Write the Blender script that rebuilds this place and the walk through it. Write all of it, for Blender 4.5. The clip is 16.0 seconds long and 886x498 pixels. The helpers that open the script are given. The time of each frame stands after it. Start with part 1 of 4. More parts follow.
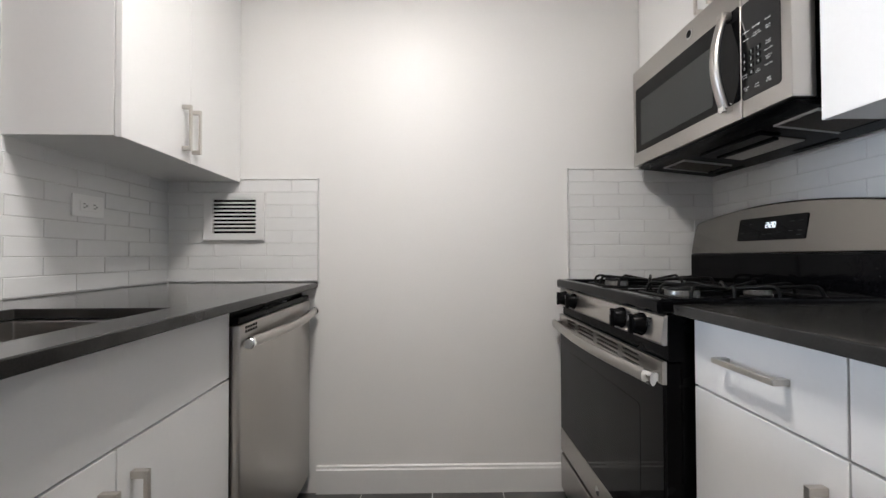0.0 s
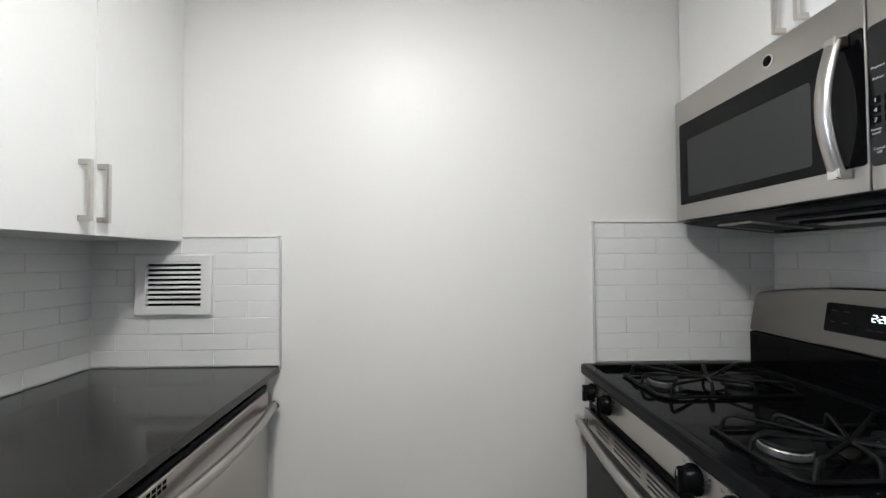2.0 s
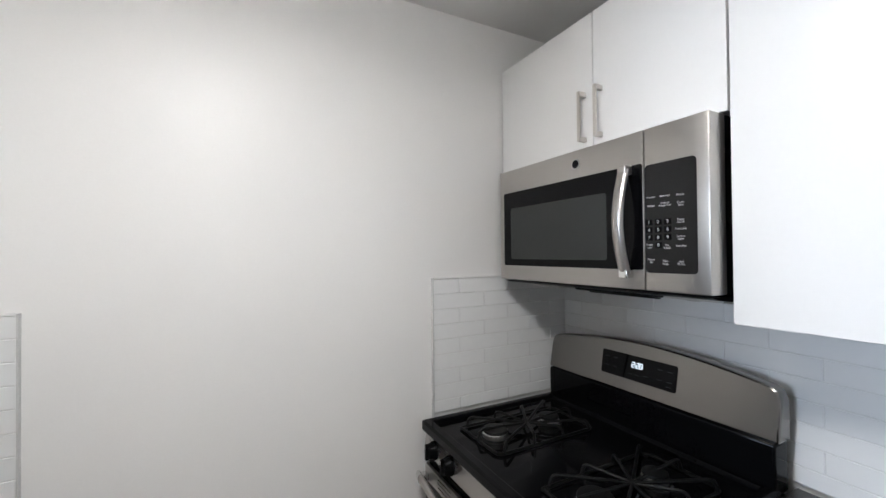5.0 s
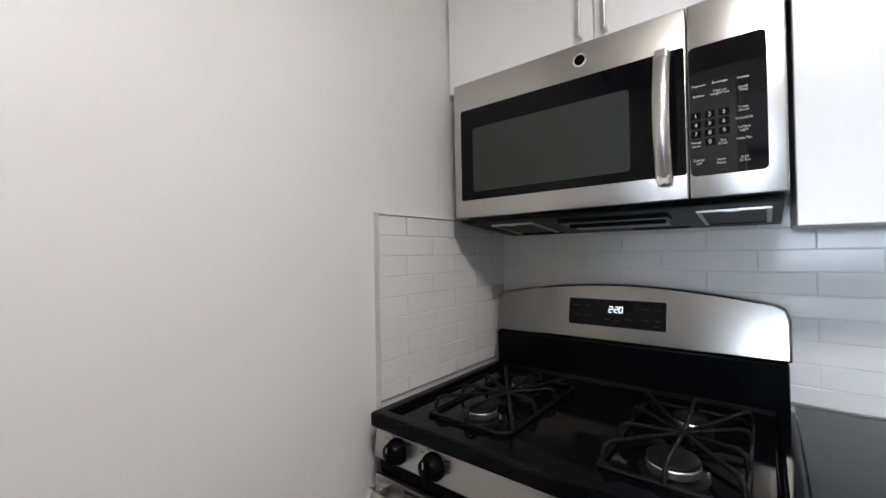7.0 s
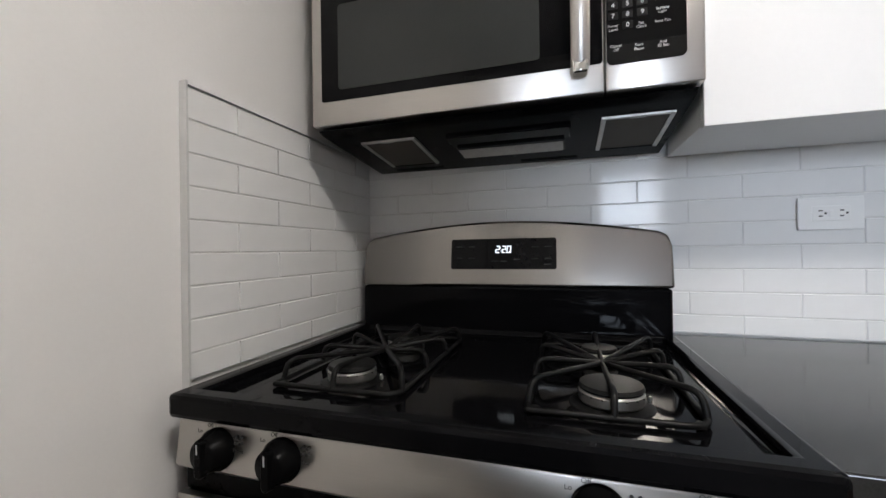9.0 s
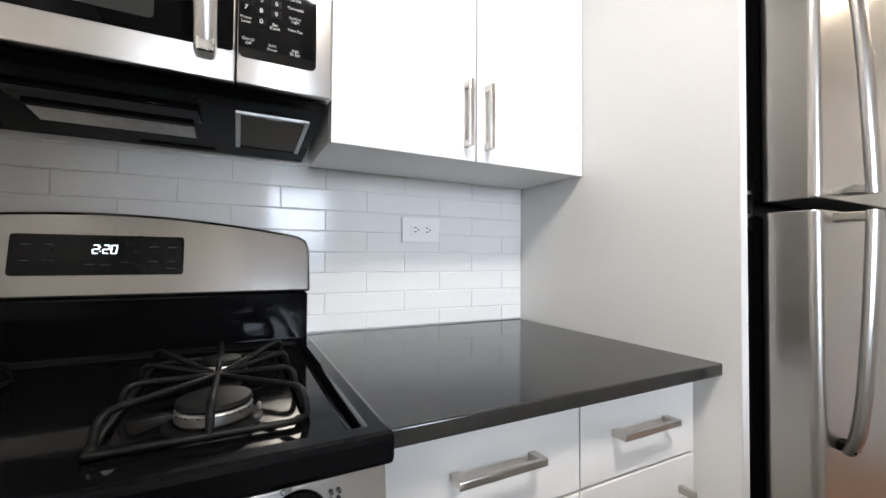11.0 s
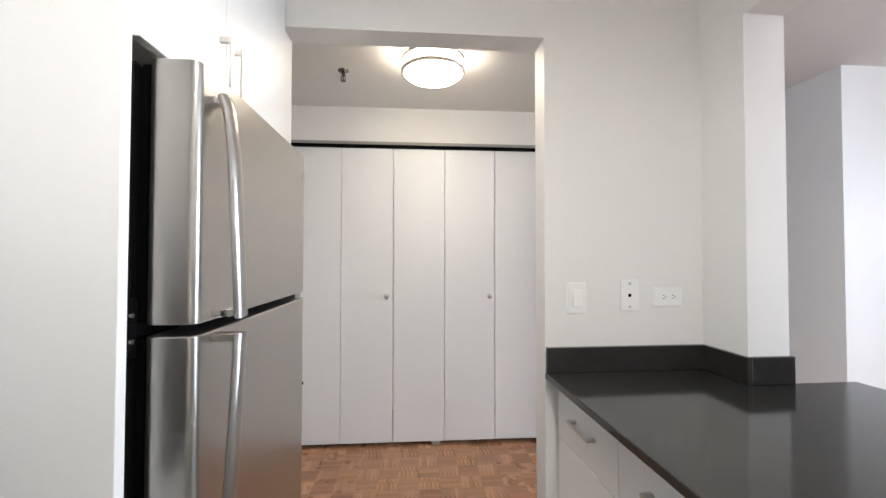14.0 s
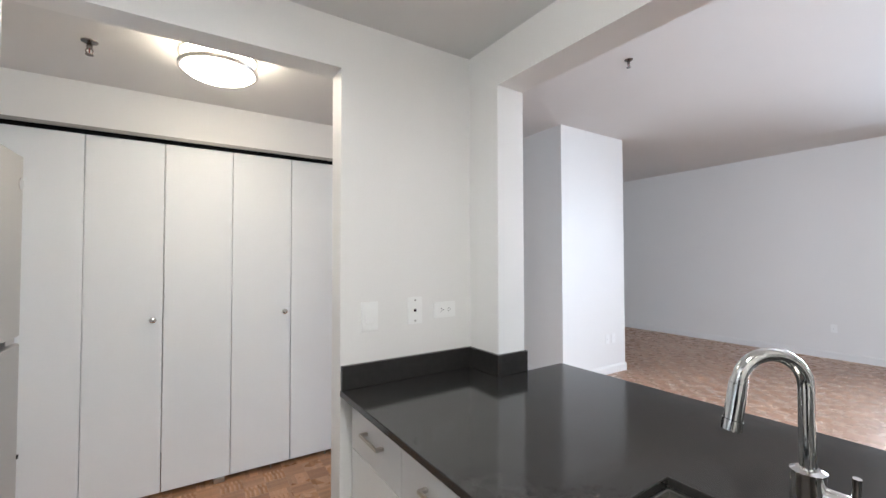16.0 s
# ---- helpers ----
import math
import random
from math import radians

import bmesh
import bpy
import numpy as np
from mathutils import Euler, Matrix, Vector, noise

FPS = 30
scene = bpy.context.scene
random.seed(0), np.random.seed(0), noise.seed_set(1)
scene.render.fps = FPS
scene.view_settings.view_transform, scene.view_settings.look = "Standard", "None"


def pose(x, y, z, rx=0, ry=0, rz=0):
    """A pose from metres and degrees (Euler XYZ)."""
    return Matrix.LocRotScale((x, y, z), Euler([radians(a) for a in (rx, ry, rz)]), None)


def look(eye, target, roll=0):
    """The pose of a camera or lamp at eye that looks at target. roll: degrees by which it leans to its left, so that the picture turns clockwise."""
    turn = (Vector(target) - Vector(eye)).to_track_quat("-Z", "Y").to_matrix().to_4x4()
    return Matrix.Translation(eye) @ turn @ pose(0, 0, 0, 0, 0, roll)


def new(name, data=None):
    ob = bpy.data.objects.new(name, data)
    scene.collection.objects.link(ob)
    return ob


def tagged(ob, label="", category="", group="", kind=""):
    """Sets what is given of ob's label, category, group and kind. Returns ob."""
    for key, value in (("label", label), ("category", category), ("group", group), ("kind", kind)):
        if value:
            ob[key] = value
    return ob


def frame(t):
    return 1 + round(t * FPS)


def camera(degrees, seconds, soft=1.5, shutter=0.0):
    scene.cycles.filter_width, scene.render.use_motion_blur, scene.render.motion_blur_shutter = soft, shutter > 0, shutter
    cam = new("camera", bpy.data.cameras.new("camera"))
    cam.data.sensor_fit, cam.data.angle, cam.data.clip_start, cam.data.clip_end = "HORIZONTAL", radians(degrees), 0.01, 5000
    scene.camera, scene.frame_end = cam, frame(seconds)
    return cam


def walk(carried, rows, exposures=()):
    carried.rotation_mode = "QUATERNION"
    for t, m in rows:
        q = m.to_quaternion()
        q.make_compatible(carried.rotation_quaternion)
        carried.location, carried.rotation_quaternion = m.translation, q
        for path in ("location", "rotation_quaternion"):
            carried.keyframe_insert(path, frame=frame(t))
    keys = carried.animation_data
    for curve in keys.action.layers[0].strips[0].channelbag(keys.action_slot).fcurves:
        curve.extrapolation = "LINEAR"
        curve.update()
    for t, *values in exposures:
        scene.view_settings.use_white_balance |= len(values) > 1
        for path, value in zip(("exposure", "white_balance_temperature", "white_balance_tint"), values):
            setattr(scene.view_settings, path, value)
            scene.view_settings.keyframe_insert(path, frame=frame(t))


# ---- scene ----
cam = camera(95.9, 16.0)
PATH = [
    (0, (0.262, -0.077, 1.025), (0.293, 1.922, 1.056), -0.2),
    (0.5, (0.286, 0.074, 1.031), (0.315, 2.073, 1.066), -0.4),
    (1, (0.302, 0.181, 1.077), (0.328, 2.18, 1.114), -0.4),
    (1.5, (0.292, 0.247, 1.17), (0.32, 2.246, 1.209), -0.4),
    (2, (0.288, 0.272, 1.278), (0.322, 2.271, 1.326), -0.4),
    (2.5, (0.266, 0.274, 1.367), (0.417, 2.267, 1.414), -0.3),
    (3, (0.245, 0.259, 1.431), (0.578, 2.23, 1.498), -0.5),
    (3.5, (0.236, 0.241, 1.487), (0.734, 2.178, 1.54), -0.5),
    (4, (0.213, 0.228, 1.522), (0.872, 2.116, 1.562), -0.5),
    (4.2, (0.215, 0.232, 1.534), (0.923, 2.102, 1.567), -0.5),
    (6.5, (0.157, 0.782, 1.338), (1.558, 2.208, 1.366), -0.9),
    (7, (0.144, 0.884, 1.296), (1.699, 2.141, 1.317), -1.0),
    (7.5, (0.184, 0.955, 1.236), (1.841, 2.075, 1.256), -1.0),
    (8, (0.259, 1.026, 1.191), (1.985, 2.037, 1.207), -1.0),
    (8.2, (0.28, 1.055, 1.177), (2.039, 2.007, 1.193), -1.1),
    (10.3, (0.383, 1.079, 1.072), (2.357, 0.759, 1.102), 0.4),
    (10.5, (0.379, 1.054, 1.075), (2.321, 0.572, 1.116), 0.4),
    (11, (0.362, 0.995, 1.110), (2.141, 0.084, 1.154), 0.4),
    (11.5, (0.326, 0.895, 1.148), (1.873, -0.372, 1.201), 0.2),
    (12, (0.306, 0.783, 1.184), (1.533, -0.796, 1.228), 0.3),
    (12.5, (0.278, 0.723, 1.228), (1.183, -1.06, 1.268), 0.1),
    (13, (0.274, 0.763, 1.278), (0.849, -1.152, 1.32), 0.2),
    (13.5, (0.288, 0.812, 1.311), (0.482, -1.178, 1.356), 0.1),
    (14, (0.295, 0.846, 1.341), (0.144, -1.147, 1.385), 0.1),
    (14.5, (0.284, 0.88, 1.372), (-0.179, -1.065, 1.416), -0.0),
    (15, (0.275, 0.902, 1.395), (-0.432, -0.968, 1.443), 0.0),
    (15.5, (0.279, 0.914, 1.415), (-0.634, -0.865, 1.464), -0.0),
    (16, (0.296, 0.913, 1.424), (-0.772, -0.777, 1.473), -0.1),
]
EXPOSURES = [(0, 0.2, 6250, 12), (1.5, 0.17, 6000, 8), (3.5, 0.15, 6000, 9), (8, -0.02, 6250, 12), (10.3, 0.42, 6450, 12), (11.5, 0.5, 6350, 11), (13, 0.42, 6400, 11), (14.5, 0.48, 6200, 10), (16, 0.46, 6100, 9)]
walk(cam, [(t, look(eye, target, roll)) for t, eye, target, roll in PATH], EXPOSURES)

# ---- world, lights ----
world = bpy.data.worlds.new("sky")
scene.world = world
world.use_nodes = True
wn = world.node_tree
sky = wn.nodes.new("ShaderNodeTexSky")
sky.sky_type, sky.sun_disc = "NISHITA", False
sky.sun_elevation, sky.sun_rotation = radians(42), radians(110)
wn.links.new(sky.outputs[0], wn.nodes["Background"].inputs[0])
wn.nodes["Background"].inputs[1].default_value = 0.1

sun = new("sun", bpy.data.lights.new("sun", "SUN"))
sun.data.energy, sun.data.angle, sun.data.color = 2.0, radians(0.5), (1, 0.95, 0.88)
sun.matrix_world = look((8, -3, 8), (0, 0, 0))


def area_lamp(name, eye, target, sx, sy, watts, color, shape="RECTANGLE"):
    d = bpy.data.lights.new(name, "AREA")
    d.shape, d.size, d.size_y, d.energy, d.color = shape, sx, sy, watts, color
    ob = new(name, d)
    ob.matrix_world = look(eye, target)
    return ob


DAY, WARM = (0.76, 0.87, 1.0), (1.0, 0.86, 0.66)
area_lamp("daylight_west", (-7.36, 0.75, 1.8), (1.4, 0.5, 0.3), 2.0, 1.8, 66, DAY).data.spread = radians(90)
area_lamp("daylight_north", (0.0, 3.56, 1.8), (-3.6, -1.5, 0.6), 3.0, 1.8, 145, (0.84, 0.91, 1.0)).data.spread = radians(130)
area_lamp("hall_lamp_light", (0.19, -1.26, 2.265), (0.19, -1.26, 0), 0.27, 0.27, 1.0, WARM, "DISK")
area_lamp("kitchen_lamp_light", (0.12, 0.68, 2.255), (0.12, 0.68, 0), 0.27, 0.27, 9.5, (1.0, 0.96, 0.90), "DISK")


# ---- materials ----
def material(name, color, rough=0.5, metal=0.0, vary=0.06, scale=6.0, fine=120.0, bump=0.03, stretch=(1, 1, 1), coat=0.0, emit=0.0, emit_color=(1, 1, 1), per_object=0.0, per_island=0.0, rough_vary=0.08, ior=1.5):
    m = bpy.data.materials.new(name)
    m.use_nodes = True
    nt = m.node_tree
    b = nt.nodes["Principled BSDF"]
    b.inputs["Metallic"].default_value = metal
    b.inputs["Coat Weight"].default_value = coat
    b.inputs["Coat Roughness"].default_value = 0.08
    b.inputs["IOR"].default_value = ior
    co = nt.nodes.new("ShaderNodeTexCoord")
    mp = nt.nodes.new("ShaderNodeMapping")
    mp.inputs["Scale"].default_value = stretch
    nt.links.new(co.outputs["Object"], mp.inputs[0])
    big, small = nt.nodes.new("ShaderNodeTexNoise"), nt.nodes.new("ShaderNodeTexNoise")
    big.inputs["Scale"].default_value, small.inputs["Scale"].default_value = scale, fine
    big.inputs["Detail"].default_value, small.inputs["Detail"].default_value = 4, 3
    for n in (big, small):
        nt.links.new(mp.outputs[0], n.inputs["Vector"])
    add = nt.nodes.new("ShaderNodeMath")
    add.operation = "ADD"
    nt.links.new(big.outputs[0], add.inputs[0])
    nt.links.new(small.outputs[0], add.inputs[1])
    last = add.outputs[0]
    lo, hi = 0.6, 1.4
    for amount, node, out in ((per_object, "ShaderNodeObjectInfo", "Random"), (per_island, "ShaderNodeNewGeometry", "Random Per Island")):
        if amount:
            src = nt.nodes.new(node)
            mul = nt.nodes.new("ShaderNodeMath")
            mul.operation = "MULTIPLY_ADD"
            mul.inputs[1].default_value = amount
            nt.links.new(src.outputs[out], mul.inputs[0])
            nt.links.new(last, mul.inputs[2])
            last, hi = mul.outputs[0], hi + amount
    rng = nt.nodes.new("ShaderNodeMapRange")
    rng.inputs[1].default_value, rng.inputs[2].default_value = lo, hi
    rng.inputs[3].default_value, rng.inputs[4].default_value = 0, 1
    nt.links.new(last, rng.inputs[0])
    ramp = nt.nodes.new("ShaderNodeValToRGB")
    ramp.color_ramp.elements[0].color = (*[c * (1 - vary) for c in color], 1)
    ramp.color_ramp.elements[1].color = (*[min(c * (1 + vary), 0.97) for c in color], 1)
    nt.links.new(rng.outputs[0], ramp.inputs[0])
    nt.links.new(ramp.outputs[0], b.inputs["Base Color"])
    rr = nt.nodes.new("ShaderNodeMapRange")
    rr.inputs[1].default_value, rr.inputs[2].default_value = 0.3, 0.7
    rr.inputs[3].default_value, rr.inputs[4].default_value = rough * (1 - rough_vary), min(1, rough * (1 + rough_vary))
    nt.links.new(big.outputs[0], rr.inputs[0])
    nt.links.new(rr.outputs[0], b.inputs["Roughness"])
    if bump:
        bp = nt.nodes.new("ShaderNodeBump")
        bp.inputs["Strength"].default_value, bp.inputs["Distance"].default_value = bump, 0.002
        nt.links.new(small.outputs[0], bp.inputs["Height"])
        nt.links.new(bp.outputs[0], b.inputs["Normal"])
    if emit:
        b.inputs["Emission Color"].default_value = (*emit_color, 1)
        b.inputs["Emission Strength"].default_value = emit
    return m


PAINT = material("wall_paint", (0.81, 0.80, 0.785), 0.47, vary=0.015, scale=1.5, fine=160, bump=0.10)
CEIL = material("ceiling_paint", (0.76, 0.75, 0.735), 0.8, vary=0.02, scale=1.2, fine=220, bump=0.12)
LACQUER = material("white_lacquer", (0.80, 0.795, 0.785), 0.30, vary=0.012, scale=2, fine=90, bump=0.02)
DOORPAINT = material("closet_door_paint", (0.765, 0.78, 0.795), 0.4, vary=0.015, scale=2, fine=140, bump=0.05)
TILE = material("glazed_tile", (0.80, 0.80, 0.795), 0.10, vary=0.02, scale=9, fine=40, bump=0.05, per_object=0.3, rough_vary=0.3, ior=1.32)
GROUT = material("grout", (0.72, 0.715, 0.70), 0.85, vary=0.08, scale=20, fine=300, bump=0.3)
EDGE = material("tile_edge_strip", (0.60, 0.60, 0.59), 0.4, vary=0.03)
TRIM = material("track_metal", (0.36, 0.355, 0.34), 0.55, metal=0.6)
STEEL = material("brushed_steel", (0.47, 0.45, 0.425), 0.30, metal=1.0, vary=0.03, scale=2.0, fine=9, bump=0.012, stretch=(300, 3, 300), rough_vary=0.08)
# the range's steel, darkened to stand for the dim room the backguard mirrors
DIMMED_STEEL = material("brushed_steel_dimmed", (0.25, 0.238, 0.222), 0.19, metal=1.0, vary=0.03, scale=2.0, fine=9, bump=0.012, stretch=(300, 3, 300), rough_vary=0.08)
STEELV = material("brushed_steel_upright", (0.47, 0.45, 0.425), 0.30, metal=1.0, vary=0.025, scale=2.0, fine=9, bump=0.010, stretch=(300, 300, 3.0), rough_vary=0.08)
NICKEL = material("satin_nickel", (0.60, 0.57, 0.53), 0.3, metal=1.0, vary=0.04, fine=200)
CHROME = material("polished_chrome", (0.78, 0.78, 0.77), 0.06, metal=1.0, vary=0.02, bump=0)
BRONZE = material("sprinkler_metal", (0.20, 0.18, 0.17), 0.25, metal=1.0, vary=0.1)
ENAMEL = material("black_enamel", (0.003, 0.003, 0.0035), 0.07, vary=0.2, scale=8, bump=0.01, rough_vary=0.35, ior=1.18)
BLACKGLASS = material("black_glass", (0.003, 0.003, 0.0035), 0.03, vary=0.1, bump=0, ior=1.22)
KEYGLASS = material("keypad_glass", (0.003, 0.003, 0.0035), 0.03, vary=0.1, bump=0, ior=1.42)
OVENGLASS = material("oven_door_window", (0.010, 0.0105, 0.0105), 0.10, vary=0.08, scale=3, fine=500, bump=0.01, ior=1.22)
SCREEN = material("oven_window", (0.036, 0.038, 0.037), 0.12, vary=0.08, scale=3, fine=500, bump=0.01, ior=1.28)
BLACK = material("black_plastic", (0.0035, 0.0035, 0.0038), 0.26, vary=0.15, scale=12, bump=0.03, ior=1.13)
IRON = material("cast_iron", (0.006, 0.006, 0.006), 0.40, vary=0.3, scale=30, fine=300, bump=0.12, ior=1.25)
ALU = material("burner_aluminium", (0.50, 0.49, 0.47), 0.38, metal=1.0, vary=0.15, scale=30)
FILTER = material("vent_filter_mesh", (0.060, 0.047, 0.033), 0.5, metal=0.7, vary=0.5, scale=60, fine=400, bump=0.4)
QUARTZ = material("dark_quartz", (0.027, 0.026, 0.0245), 0.11, vary=0.25, scale=30, fine=420, bump=0.006, rough_vary=0.15, ior=1.38)
WHITEPL = material("white_plastic", (0.88, 0.88, 0.87), 0.3, vary=0.01, bump=0)
SLOT = material("slot_shadow", (0.004, 0.004, 0.004), 0.8, ior=1.1)
SINKST = material("sink_steel", (0.42, 0.40, 0.38), 0.32, metal=1.0, stretch=(1, 40, 40), fine=10)
# pale and dark tones stand in for how each grain way takes the light
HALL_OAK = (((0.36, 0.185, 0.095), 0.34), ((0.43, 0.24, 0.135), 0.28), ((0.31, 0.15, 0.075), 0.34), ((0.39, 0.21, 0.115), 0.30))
OAKS = [material("oak_parquet", c, r, vary=0.40, scale=3, fine=22, bump=0.08, stretch=(4, 4, 4), per_object=1.0, rough_vary=0.2) for c, r in HALL_OAK]
OAKS_JOINED = [material("oak_parquet_joined", c, r, vary=0.40, scale=3, fine=22, bump=0.08, stretch=(4, 4, 4), per_island=1.0, rough_vary=0.2) for c, r in HALL_OAK]
# paler copy of the oak, with the daylight sheen mixed into its colour
OAKS_FAR = [material("oak_parquet_sheen", c, r, vary=0.20, scale=3, fine=22, bump=0.08, stretch=(4, 4, 4), per_island=0.9, rough_vary=0.2) for c, r in (((0.42, 0.23, 0.135), 0.38), ((0.54, 0.36, 0.255), 0.26), ((0.39, 0.205, 0.115), 0.40), ((0.50, 0.325, 0.225), 0.28))]
SLATE = material("dark_floor_tile", (0.07, 0.068, 0.066), 0.4, vary=0.2, scale=8, fine=150, bump=0.1, per_object=0.3)
GLOW = material("lamp_glass", (0.9, 0.88, 0.84), 0.4, vary=0.01, bump=0, emit=33.0, emit_color=(1.0, 0.95, 0.87))
GLOW_HALL = material("warm_lamp_glass", (0.9, 0.88, 0.84), 0.4, vary=0.01, bump=0, emit=20.0, emit_color=(1.0, 0.86, 0.66))
DIGIT = material("clock_digits", (0.9, 0.95, 1.0), 0.5, bump=0, emit=1.5, emit_color=(0.85, 0.95, 1.0))
INK = material("printed_label", (0.50, 0.50, 0.50), 0.5, bump=0, vary=0.01)
DARKINK = material("dark_print", (0.05, 0.05, 0.05), 0.5, bump=0, vary=0.01)
RED = material("red_mark", (0.25, 0.04, 0.03), 0.4, bump=0)
GLASS = bpy.data.materials.new("window_glass")
GLASS.use_nodes = True
GLASS.node_tree.nodes["Principled BSDF"].inputs["Transmission Weight"].default_value = 1.0
GLASS.node_tree.nodes["Principled BSDF"].inputs["Roughness"].default_value = 0.0


# ---- building helpers ----
def shift(x, y, z):
    return Matrix.Translation((x, y, z))


def turned(x, y, deg):
    """A frame turned about the upright line through (x, y)."""
    return shift(x, y, 0) @ Matrix.Rotation(radians(deg), 4, "Z") @ shift(-x, -y, 0)


PLAIN = Matrix.Identity(4)
LEFT = turned(-0.854, -0.45, 1.35)
RIGHT = turned(1.433, 0.157, -2.04)


def merge(bm, other):
    me = bpy.data.meshes.new("tmp")
    other.to_mesh(me)
    other.free()
    bm.from_mesh(me)
    bpy.data.meshes.remove(me)
    return bm


def box(x0, x1, y0, y1, z0, z1, bevel=0.0, seg=2, into=None):
    bm = bmesh.new()
    bmesh.ops.create_cube(bm, size=1)
    for v in bm.verts:
        v.co = Vector(((x0 + x1) / 2 + v.co.x * (x1 - x0), (y0 + y1) / 2 + v.co.y * (y1 - y0), (z0 + z1) / 2 + v.co.z * (z1 - z0)))
    if bevel:
        bmesh.ops.bevel(bm, geom=bm.edges[:], offset=bevel, segments=seg, affect="EDGES", profile=0.5)
    return merge(into, bm) if into is not None else bm


def solid(xs, ys, zs, full, bevel=0.0):
    """The outer skin of those cells of a grid for which full(i, j, k) holds."""
    bm = bmesh.new()
    verts = {}

    def at(i, j, k):
        if (i, j, k) not in verts:
            verts[i, j, k] = bm.verts.new((xs[i], ys[j], zs[k]))
        return verts[i, j, k]

    nx, ny, nz = len(xs) - 1, len(ys) - 1, len(zs) - 1

    def has(i, j, k):
        return 0 <= i < nx and 0 <= j < ny and 0 <= k < nz and full(i, j, k)

    for i in range(nx):
        for j in range(ny):
            for k in range(nz):
                if not has(i, j, k):
                    continue
                a, b, c = i + 1, j + 1, k + 1
                for (di, dj, dk), quad in (((-1, 0, 0), ((i, j, k), (i, j, c), (i, b, c), (i, b, k))), ((1, 0, 0), ((a, j, k), (a, b, k), (a, b, c), (a, j, c))),
                                           ((0, -1, 0), ((i, j, k), (a, j, k), (a, j, c), (i, j, c))), ((0, 1, 0), ((i, b, k), (i, b, c), (a, b, c), (a, b, k))),
                                           ((0, 0, -1), ((i, j, k), (i, b, k), (a, b, k), (a, j, k))), ((0, 0, 1), ((i, j, c), (a, j, c), (a, b, c), (i, b, c)))):
                    if not has(i + di, j + dj, k + dk):
                        bm.faces.new([at(*q) for q in quad])
    if bevel:
        bmesh.ops.dissolve_limit(bm, angle_limit=0.01, verts=bm.verts[:], edges=bm.edges[:])
        sharp = [e for e in bm.edges if len(e.link_faces) == 2 and e.calc_face_angle(0) > 1]
        bmesh.ops.bevel(bm, geom=sharp, offset=bevel, segments=2, affect="EDGES", profile=0.5)
    return bm


def lathe(profile, axis="z", at=(0, 0, 0), n=32, into=None):
    """A turned body: profile of (radius, height) along the axis."""
    bm = bmesh.new()
    rings = []
    for r, h in profile:
        ring = []
        for s in range(n):
            a = 2 * math.pi * s / n
            u, v = r * math.cos(a), r * math.sin(a)
            p = {"z": (u, v, h), "x": (h, u, v), "y": (v, h, u)}[axis]
            ring.append(bm.verts.new(Vector(p) + Vector(at)))
        rings.append(ring)
    for a, b in zip(rings, rings[1:]):
        for s in range(n):
            bm.faces.new((a[s], a[(s + 1) % n], b[(s + 1) % n], b[s]))
    bm.faces.new(rings[0][::-1])
    bm.faces.new(rings[-1])
    bmesh.ops.recalc_face_normals(bm, faces=bm.faces[:])
    return merge(into, bm) if into is not None else bm


def tube(points, radius, n=10, flat=1.0, into=None, closed=False):
    """A round bar along a line of points; flat squeezes it across."""
    bm = bmesh.new()
    pts = [Vector(p) for p in points]
    rings, up = [], None
    for i, p in enumerate(pts):
        if closed:
            d = (pts[(i + 1) % len(pts)] - pts[i - 1]).normalized()
        else:
            d = (pts[min(i + 1, len(pts) - 1)] - pts[max(i - 1, 0)]).normalized()
        if up is None:
            up = Vector((0, 0, 1)) if abs(d.z) < 0.9 else Vector((0, 1, 0))
        side = d.cross(up).normalized()
        up = side.cross(d).normalized()
        rings.append([bm.verts.new(p + radius * (math.cos(2 * math.pi * s / n) * side + flat * math.sin(2 * math.pi * s / n) * up)) for s in range(n)])
    pairs = list(zip(rings, rings[1:])) + ([(rings[-1], rings[0])] if closed else [])
    for a, b in pairs:
        for s in range(n):
            bm.faces.new((a[s], a[(s + 1) % n], b[(s + 1) % n], b[s]))
    if not closed:
        bm.faces.new(rings[0][::-1])
        bm.faces.new(rings[-1])
    bmesh.ops.recalc_face_normals(bm, faces=bm.faces[:])
    return merge(into, bm) if into is not None else bm


def rounded(points, r, n=4):
    """A line of points with its inner corners rounded."""
    pts = [Vector(p) for p in points]
    out = [pts[0]]
    for a, b, c in zip(pts, pts[1:], pts[2:]):
        p, q = b + (a - b).normalized() * min(r, (a - b).length / 2), b + (c - b).normalized() * min(r, (c - b).length / 2)
        for i in range(n + 1):
            t = i / n
            out.append((1 - t) ** 2 * p + 2 * t * (1 - t) * b + t * t * q)
    return out + [pts[-1]]


def prism(outline, a, b, axis, bevel=0.0):
    """An outline of (u, v) drawn out from a to b along the axis: x takes (y, z), y takes (x, z), z takes (x, y)."""
    bm = bmesh.new()

    def p(u, v, h):
        return {"x": (h, u, v), "y": (u, h, v), "z": (u, v, h)}[axis]

    lo, hi = [bm.verts.new(p(u, v, a)) for u, v in outline], [bm.verts.new(p(u, v, b)) for u, v in outline]
    n = len(outline)
    for i in range(n):
        bm.faces.new((lo[i], lo[(i + 1) % n], hi[(i + 1) % n], hi[i]))
    bm.faces.new(lo[::-1])
    bm.faces.new(hi)
    bmesh.ops.recalc_face_normals(bm, faces=bm.faces[:])
    if bevel:
        sharp = [e for e in bm.edges if e.calc_face_angle(0) > 0.7]
        bmesh.ops.bevel(bm, geom=sharp, offset=bevel, segments=2, affect="EDGES", profile=0.5)
    return bm


